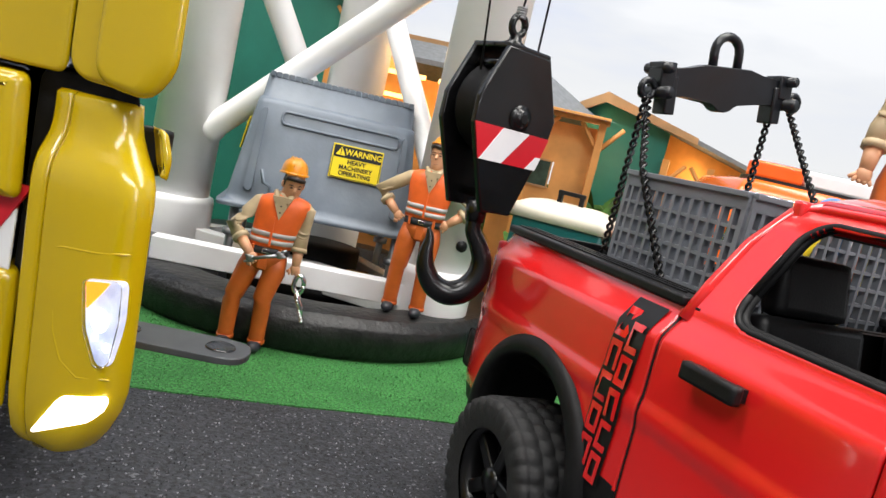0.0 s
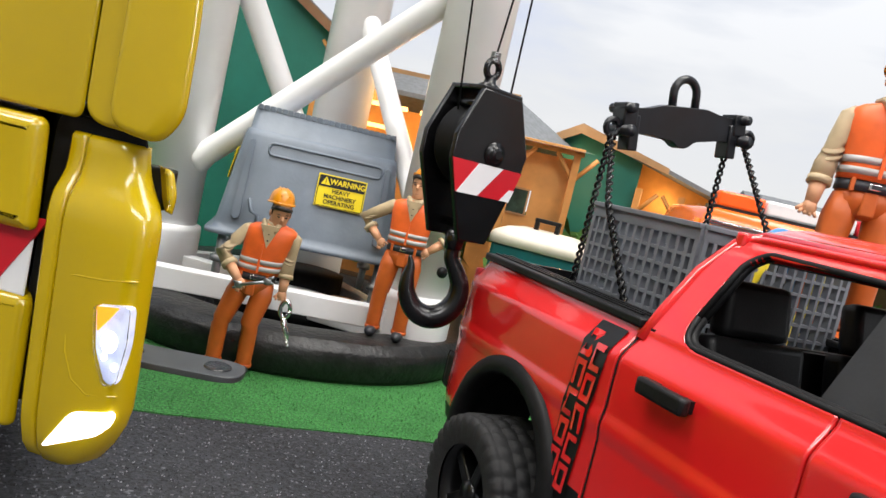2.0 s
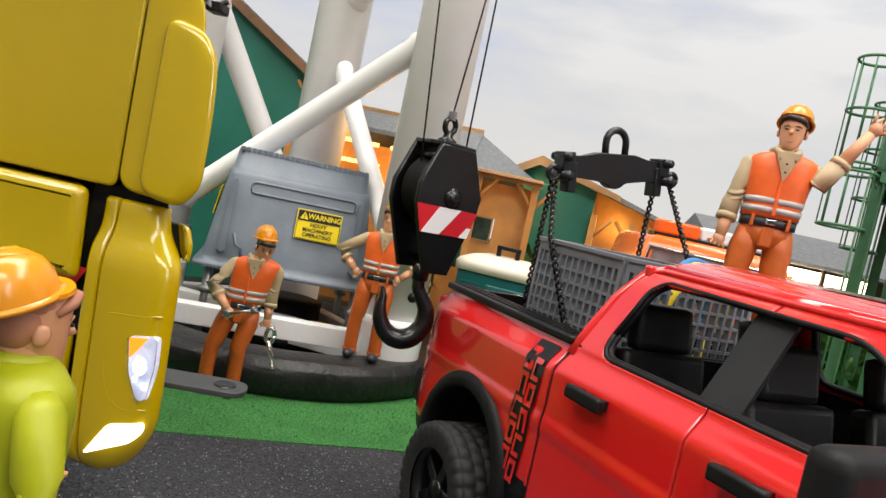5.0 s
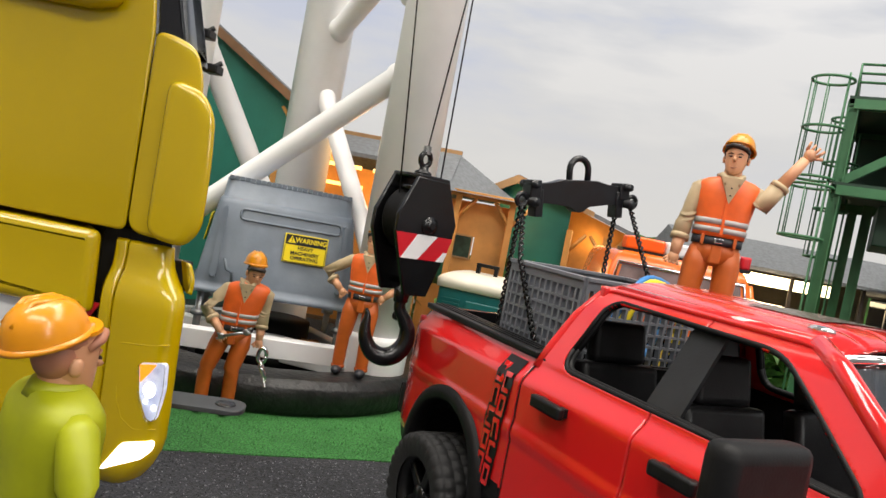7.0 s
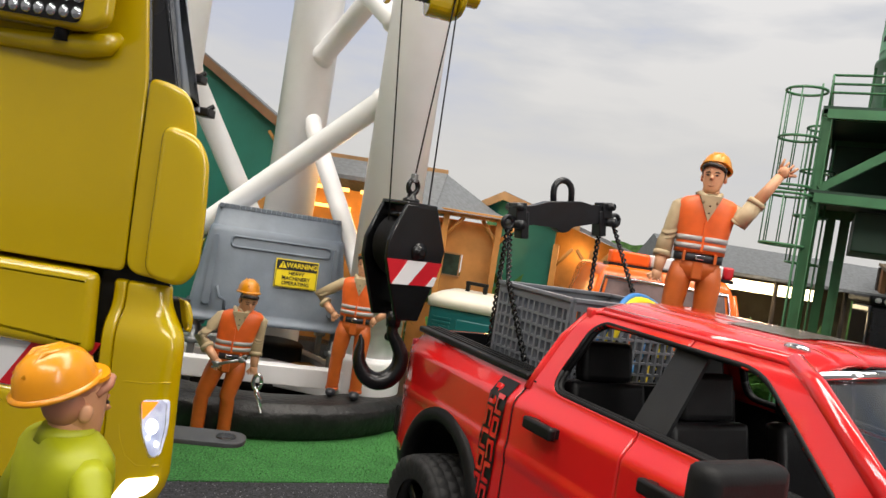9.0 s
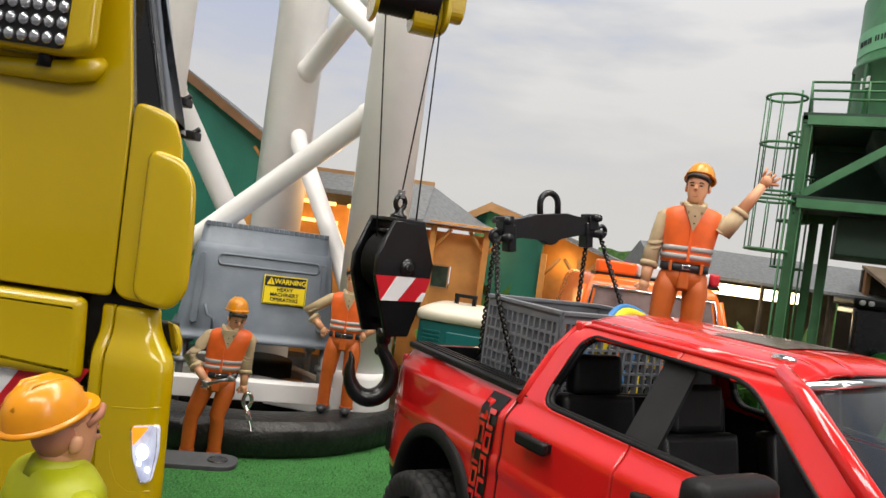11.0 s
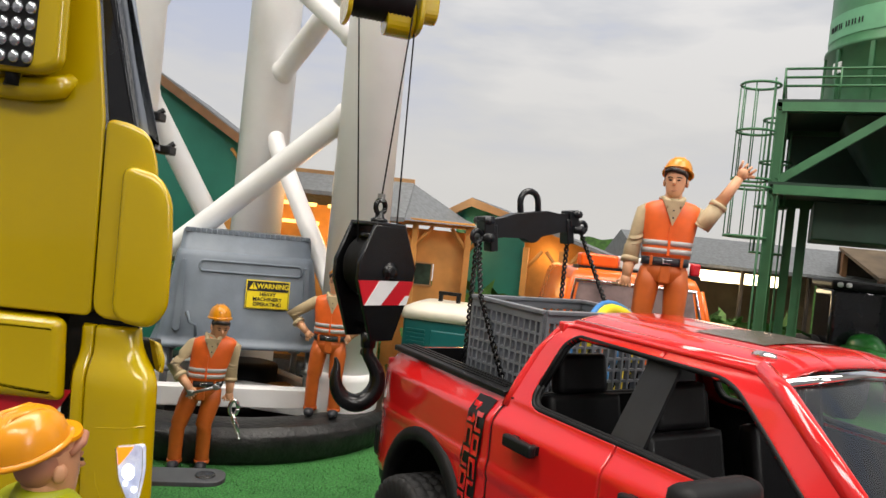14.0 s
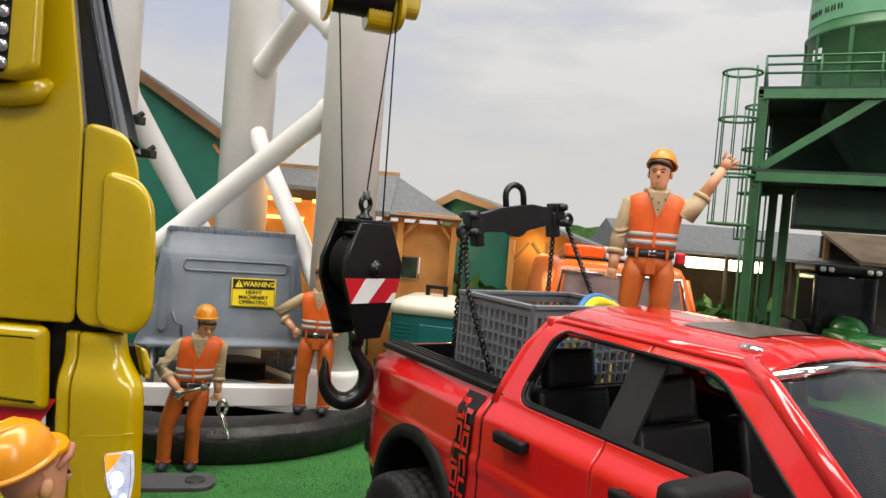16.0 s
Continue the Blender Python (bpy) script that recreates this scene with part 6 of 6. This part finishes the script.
s = Shape()
s.prism([(-0.047, 0.1870), (-0.020, 0.2025), (0.060, 0.1790), (0.060, 0.1740), (-0.020, 0.1940), (-0.047, 0.1790)], "y", -0.0150, -0.0120, TRIMWOOD)
part("barge_board", s, barn)

big = thing("large_green_barn", at(-0.3300, 0.7200, 0.0, 6), "tall dark green plank barn with timber corner post", "barn")
plank_wall(big, -0.110, 0.096, -0.003, 0.30, 0.0, GREENWALL, 42, top=lambda x: 0.2910 - abs(x - 0.005) * 0.63)
s = Shape()
s.prism([(-0.120, 0.2160), (0.005, 0.2960), (0.112, 0.2290), (0.112, 0.2330), (0.005, 0.3005), (-0.120, 0.2200)], "y", -0.010, 0.200, ROOFGREY)
part("roof", s, big)
s = Shape()
s.prism([(0.005, 0.2885), (0.113, 0.2215), (0.113, 0.2310), (0.005, 0.2985)], "y", -0.0125, -0.0100, WOODDARK)
part("barge_board", s, big)
post_brace(big, 0.099, -0.002, -0.003, 0.232)
plank_wall(big, 0.104, 0.250, -0.003, 0.215, 0.080, WOOD, 16)
for x in (0.115, 0.150):
    s = Shape()
    s.box((x, 0.040, 0.205 - (x - 0.115) * 0.4), (x + 0.060, 0.045, 0.2075 - (x - 0.115) * 0.4), WARM_ON)
    part("lamp_strip", s, big, "lit warm lamp strip")

# ---- green silo frame ----
silo = thing("silo_tower", at(0.2720, 0.6200, 0.0, -25), "green steel silo tower with deck, hopper and caged ladders", "silo")
SW, SD = 0.175, 0.140


def girder(p, q, w, name, mat=SILOGREEN, parent=None):
    p, q = Vector(p), Vector(q)
    d = q - p
    m = Matrix.Translation(p) @ d.to_track_quat("Z", "Y").to_matrix().to_4x4()
    s = Shape()
    s.box((-w, -w * 0.22, 0), (w, w * 0.22, d.length), mat, 0, m)
    for k in (-1, 1):
        s.box((k * w - w * 0.16, -w, 0), (k * w + w * 0.16, w, d.length), mat, 0, m)
    return part(name, s, parent or silo)


for x in (0.0, 0.016, SW):
    for y in (0.0, SD):
        if x == 0.016 and y == 0.0:
            continue
        girder((x, y, -0.003), (x, y, 0.302), 0.0037, "column")
girder((0.028, 0.09, -0.003), (0.028, 0.09, 0.232), 0.0037, "column")
for z in (0.232, 0.3045):
    for a, b in (((0, 0), (SW, 0)), ((0, SD), (SW, SD)), ((0, 0), (0, SD)), ((SW, 0), (SW, SD)), ((SW / 2, 0), (SW / 2, SD))):
        girder((*a, z), (*b, z), 0.0040, "deck_beam")
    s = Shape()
    s.box((-0.004, -0.004, z + 0.0040), (SW + 0.004, SD + 0.004, z + 0.0065), SILOSHADE)
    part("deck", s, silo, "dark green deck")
girder((0.003, 0.002, 0.240), (0.090, 0.002, 0.303), 0.0036, "diagonal")
girder((SW - 0.003, 0.002, 0.240), (0.094, 0.002, 0.303), 0.0036, "diagonal")
girder((0.002, SD, 0.010), (0.002, 0.0, 0.226), 0.0030, "diagonal")
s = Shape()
s.lathe([(0.066, 0.303), (0.062, 0.296), (0.014, 0.236), (0.014, 0.215)], SILOSHADE, 4, Matrix.Translation((SW / 2 + 0.01, SD / 2, 0)) @ Matrix.Rotation(radians(45), 4, "Z"))
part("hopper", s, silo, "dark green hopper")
# Dark sheet standing for the shade seen behind the hopper.
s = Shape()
s.box((0.006, SD - 0.010, 0.2410), (SW - 0.006, SD - 0.004, 0.3020), SILOSHADE)
part("shade_backing", s, silo, "dark sheet standing for the shade behind the hopper")
# Dark solid block standing for the shaded open grid under the deck.
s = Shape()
s.box((0.034, 0.024, 0.1920), (SW - 0.006, SD - 0.012, 0.2270), SILOSHADE, 0.0015)
part("shade_block", s, silo, "dark block standing for the shaded grid under the deck")
s = Shape()
CX, CY = 0.0980, 0.0700
s.lathe([(0.0660, 0.3120), (0.0660, 0.3640), (0.0685, 0.3650), (0.0685, 0.3680), (0.0660, 0.3690), (0.0660, 0.4300)], SILOGREEN, 48, Matrix.Translation((CX, CY, 0)))
tank = part("tank", s, silo, "green round silo tank")
s = Shape()
s.lathe([(0.0664, 0.3760), (0.0664, 0.3980)], SILOBAND, 48, Matrix.Translation((CX, CY, 0)))
for k, (dx, w) in enumerate(((0, 3), (6, 4), (12, 2), (20, 3), (26, 4), (32, 3))):
    for q in range(2):
        a = radians(-165 + dx + q * 2.6)
        s.box((-0.0004, -0.0004, 0.3838), (0.0004, 0.0004, 0.3888), SIGN_K, 0, Matrix.Translation((CX + 0.0669 * math.cos(a), CY + 0.0669 * math.sin(a), 0)) @ Matrix.Rotation(a, 4, "Z"))
part("name_band", s, tank, "pale band with dark bars of lettering")
for k in range(12):
    a = radians(k * 30)
    s = Shape()
    s.box((-0.0015, -0.0018, 0.313), (0.0015, 0.0018, 0.365), SILOGREEN, 0, Matrix.Translation((CX + 0.0665 * math.cos(a), CY + 0.0665 * math.sin(a), 0)) @ Matrix.Rotation(a, 4, "Z"))
    part("tank_rib", s, tank)
s = Shape()
a = radians(-150)
s.box((-0.0006, -0.0055, 0.3430), (0.0006, 0.0055, 0.3530), TAPE_WHITE, 0, Matrix.Translation((CX + 0.0668 * math.cos(a), CY + 0.0668 * math.sin(a), 0)) @ Matrix.Rotation(a, 4, "Z"))
part("tank_label", s, tank, "small white label")
s = Shape()
for z in (0.3235, 0.3310, 0.3385):
    s.tube([(0, SD, z), (0, 0, z), (SW, 0, z)], 0.0011, SILOGREEN, 6)
for p in ((0, 0), (0.043, 0), (0.088, 0), (0.13, 0), (SW, 0), (0, 0.07), (0, SD)):
    s.tube([(*p, 0.312), (*p, 0.3390)], 0.0010, SILOGREEN, 6)
part("railing", s, silo)


def cage(x, y, r, zs, z0, z1, turn):
    lad = Shape()
    for k in (-1, 1):
        lad.tube([(x + 0.012, y + k * 0.008, z0), (x + 0.012, y + k * 0.008, z1)], 0.0009, SILOGREEN, 6)
    z = z0
    while z < z1:
        lad.tube([(x + 0.012, y - 0.008, z), (x + 0.012, y + 0.008, z)], 0.0006, SILOGREEN, 5)
        z += 0.008
    ob = part("ladder", lad, silo)
    for z in zs:
        s = Shape()
        s.tube([(x + r * math.cos(q * math.pi / 12), y + r * math.sin(q * math.pi / 12), z) for q in range(25)], 0.0012, SILOGREEN, 6)
        part("cage_hoop", s, ob)
    for q in (100, 140, 180, 220, 260):
        s = Shape()
        s.tube([(x + r * math.cos(radians(q)), y + r * math.sin(radians(q)), zs[-1]), (x + r * math.cos(radians(q)), y + r * math.sin(radians(q)), zs[0])], 0.0006, SILOGREEN, 5)
        part("cage_bar", s, ob)


cage(-0.0190, 0.004, 0.0165, (0.3250, 0.2830, 0.2400), 0.236, 0.330, 0)
cage(-0.0190, -0.004, 0.0175, (0.2320, 0.1880), 0.0, 0.236, 0)
cage(-0.0030, 0.100, 0.0150, (0.3120, 0.2690, 0.2240, 0.1770), 0.0, 0.300, 0)

# ---- far sheds, plants and tractors ----
far = thing("machine_shed", at(0.3600, 0.9000, 0.0, 2), "long low machine shed with a lit lamp strip", "shed")
s = Shape()
s.prism([(-0.030, 0.1600), (0.060, 0.1950), (0.150, 0.1600), (0.150, 0.1560), (-0.030, 0.1560)], "x", -0.138, 0.190, ROOFGREY)
part("roof", s, far)
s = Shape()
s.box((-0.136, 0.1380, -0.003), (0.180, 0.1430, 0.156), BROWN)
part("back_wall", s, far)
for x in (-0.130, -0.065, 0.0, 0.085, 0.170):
    # coloured dark so the lamp nearby does not make them stand out
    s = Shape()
    s.box((x - 0.002, -0.020, -0.003), (x + 0.002, -0.016, 0.157), DIMBOARD)
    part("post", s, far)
s = Shape()
s.box((-0.150, -0.010, 0.1385), (0.055, -0.004, 0.1520), TUBE_ON)
part("lamp_strip", s, far, "long lit lamp strip")
lean = thing("lean_to_roof", at(0.5530, 0.8200, 0.0, -6), "brown lean-to roof over parked tractors", "shed")
s = Shape()
s.prism([(-0.050, 0.1600), (0.060, 0.1950), (0.060, 0.1985), (-0.050, 0.1640)], "x", -0.080, 0.200, BROWN)
part("roof", s, lean)
# Dark sheet standing for the dim space behind the tractors; hides the hills.
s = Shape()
s.box((-0.080, 0.0570, -0.003), (0.200, 0.0600, 0.1930), DIMBOARD)
part("back_wall", s, lean, "dark sheet standing for the dim space behind the tractors")
for x in (-0.075, 0.060, 0.190):
    s = Shape()
    s.box((x - 0.003, 0.050, -0.003), (x + 0.003, 0.056, 0.192), WOODDARK)
    s.box((x - 0.003, -0.048, -0.003), (x + 0.003, -0.042, 0.162), WOODDARK)
    part("post", s, lean)


def tractor(m, label):
    t = thing("toy_tractor", m, label, "tractor", "parked tractors")
    s = Shape()
    s.box((-0.022, -0.060, 0.040), (0.022, 0.0, 0.085), TRACTORGREEN, 0.008, None, 3)
    part("bonnet", s, t)
    s = Shape()
    s.box((-0.030, 0.0, 0.050), (0.030, 0.050, 0.140), DARKGLASS, 0.005)
    part("cab", s, t, "dark glazed cab")
    s = Shape()
    s.box((-0.033, -0.004, 0.138), (0.033, 0.054, 0.147), MATT_BLACK, 0.003)
    for x in (-0.026, -0.018, 0.018, 0.026):
        s.blob((x, -0.005, 0.1425), (0.0030, 0.0015, 0.0028), TAPE_WHITE, 10, 6)
    part("cab_roof", s, t, "black cab roof with white lamps")
    s = Shape()
    s.blob((0, -0.012, 0.085), (0.016, 0.022, 0.013), TRACTORGREEN, 18, 10)
    part("nose", s, t)
    for x in (-0.012, 0.012):
        for z in (0.064, 0.0735):
            s = Shape()
            s.blob((x, -0.061, z), (0.0045, 0.0020, 0.0040), TAPE_WHITE, 12, 6)
            part("headlamp", s, t, "white headlamp")
    for sx in (-1, 1):
        for y, r in ((0.030, 0.044), (-0.040, 0.030)):
            s = Shape()
            s.lathe([(0.0, -0.010), (r * 0.86, -0.011), (r, -0.008), (r, 0.008), (r * 0.86, 0.011), (0.0, 0.010)], RUBBER, 32, Matrix.Translation((sx * 0.040, y, r)) @ Euler((0, radians(90), 0)).to_matrix().to_4x4())
            part("wheel", s, t, "black tractor wheel")


tractor(at(0.4450, 0.7600, -0.004, -8) @ Matrix.Scale(1.1, 4), "green toy tractor with dark cab parked under a roof")
tractor(at(0.3050, 0.9800, -0.004, 6), "green toy tractor with dark cab parked in the shed")
rnd = random.Random(5)


def plant(m, size, label):
    t = thing("potted_plant", m, label, "plant", "plants before the shed")
    s = Shape()
    s.tube([(0, 0, -0.004), (0.002, 0, size * 0.4), (0, 0.002, size * 0.75)], [size * 0.04, size * 0.03, size * 0.015], WOODDARK, 7)
    part("stem", s, t)
    s = Shape()
    i = s.slot(LEAF)
    for k in range(240):
        c = Vector((rnd.gauss(0, 0.30), rnd.gauss(0, 0.30), 0.25 + rnd.random() * 0.75)) * size
        d = Vector((rnd.gauss(0, 1), rnd.gauss(0, 1), rnd.gauss(0.3, 0.6))).normalized() * size * 0.16
        w = d.cross(Vector((rnd.random(), rnd.random(), 0.3))).normalized() * size * 0.045
        vs = [s.bm.verts.new(p) for p in (c - d, c + w, c + d, c - w)]
        f = s.bm.faces.new(vs)
        f.material_index = i
    part("leaves", s, t)


for a, d, z, k in ((0.065, 0.640, 0.0, 0.11), (0.10, 0.66, 0.0, 0.10), (0.25, 0.80, 0.0, 0.10), (0.295, 0.78, 0.0, 0.09), (0.34, 0.80, 0.0, 0.10), (-0.055, 0.70, 0.0, 0.12)):
    plant(at(a, d, z), k, "leafy green model plant beside the shed")
for k, (a, d, w, h, mat) in enumerate(((0.205, 0.86, 0.03, 0.075, ORANGE), (0.255, 0.88, 0.04, 0.06, BROWN), (0.315, 0.87, 0.03, 0.085, TAPE_RED), (0.38, 0.87, 0.035, 0.07, BROWN), (0.22, 0.84, 0.02, 0.10, HOSE_Y))):
    s = Shape()
    s.box((-w / 2, -0.015, -0.004), (w / 2, 0.015, h), mat, 0.002)
    s.box((-w / 2 - 0.002, -0.017, h * 0.55), (w / 2 + 0.002, 0.017, h * 0.62), MATT_BLACK)
    solid("storage_box", s, at(a, d, 0, k * 13), "small stacked box in the dim machine shed", "box", "boxes in the shed")
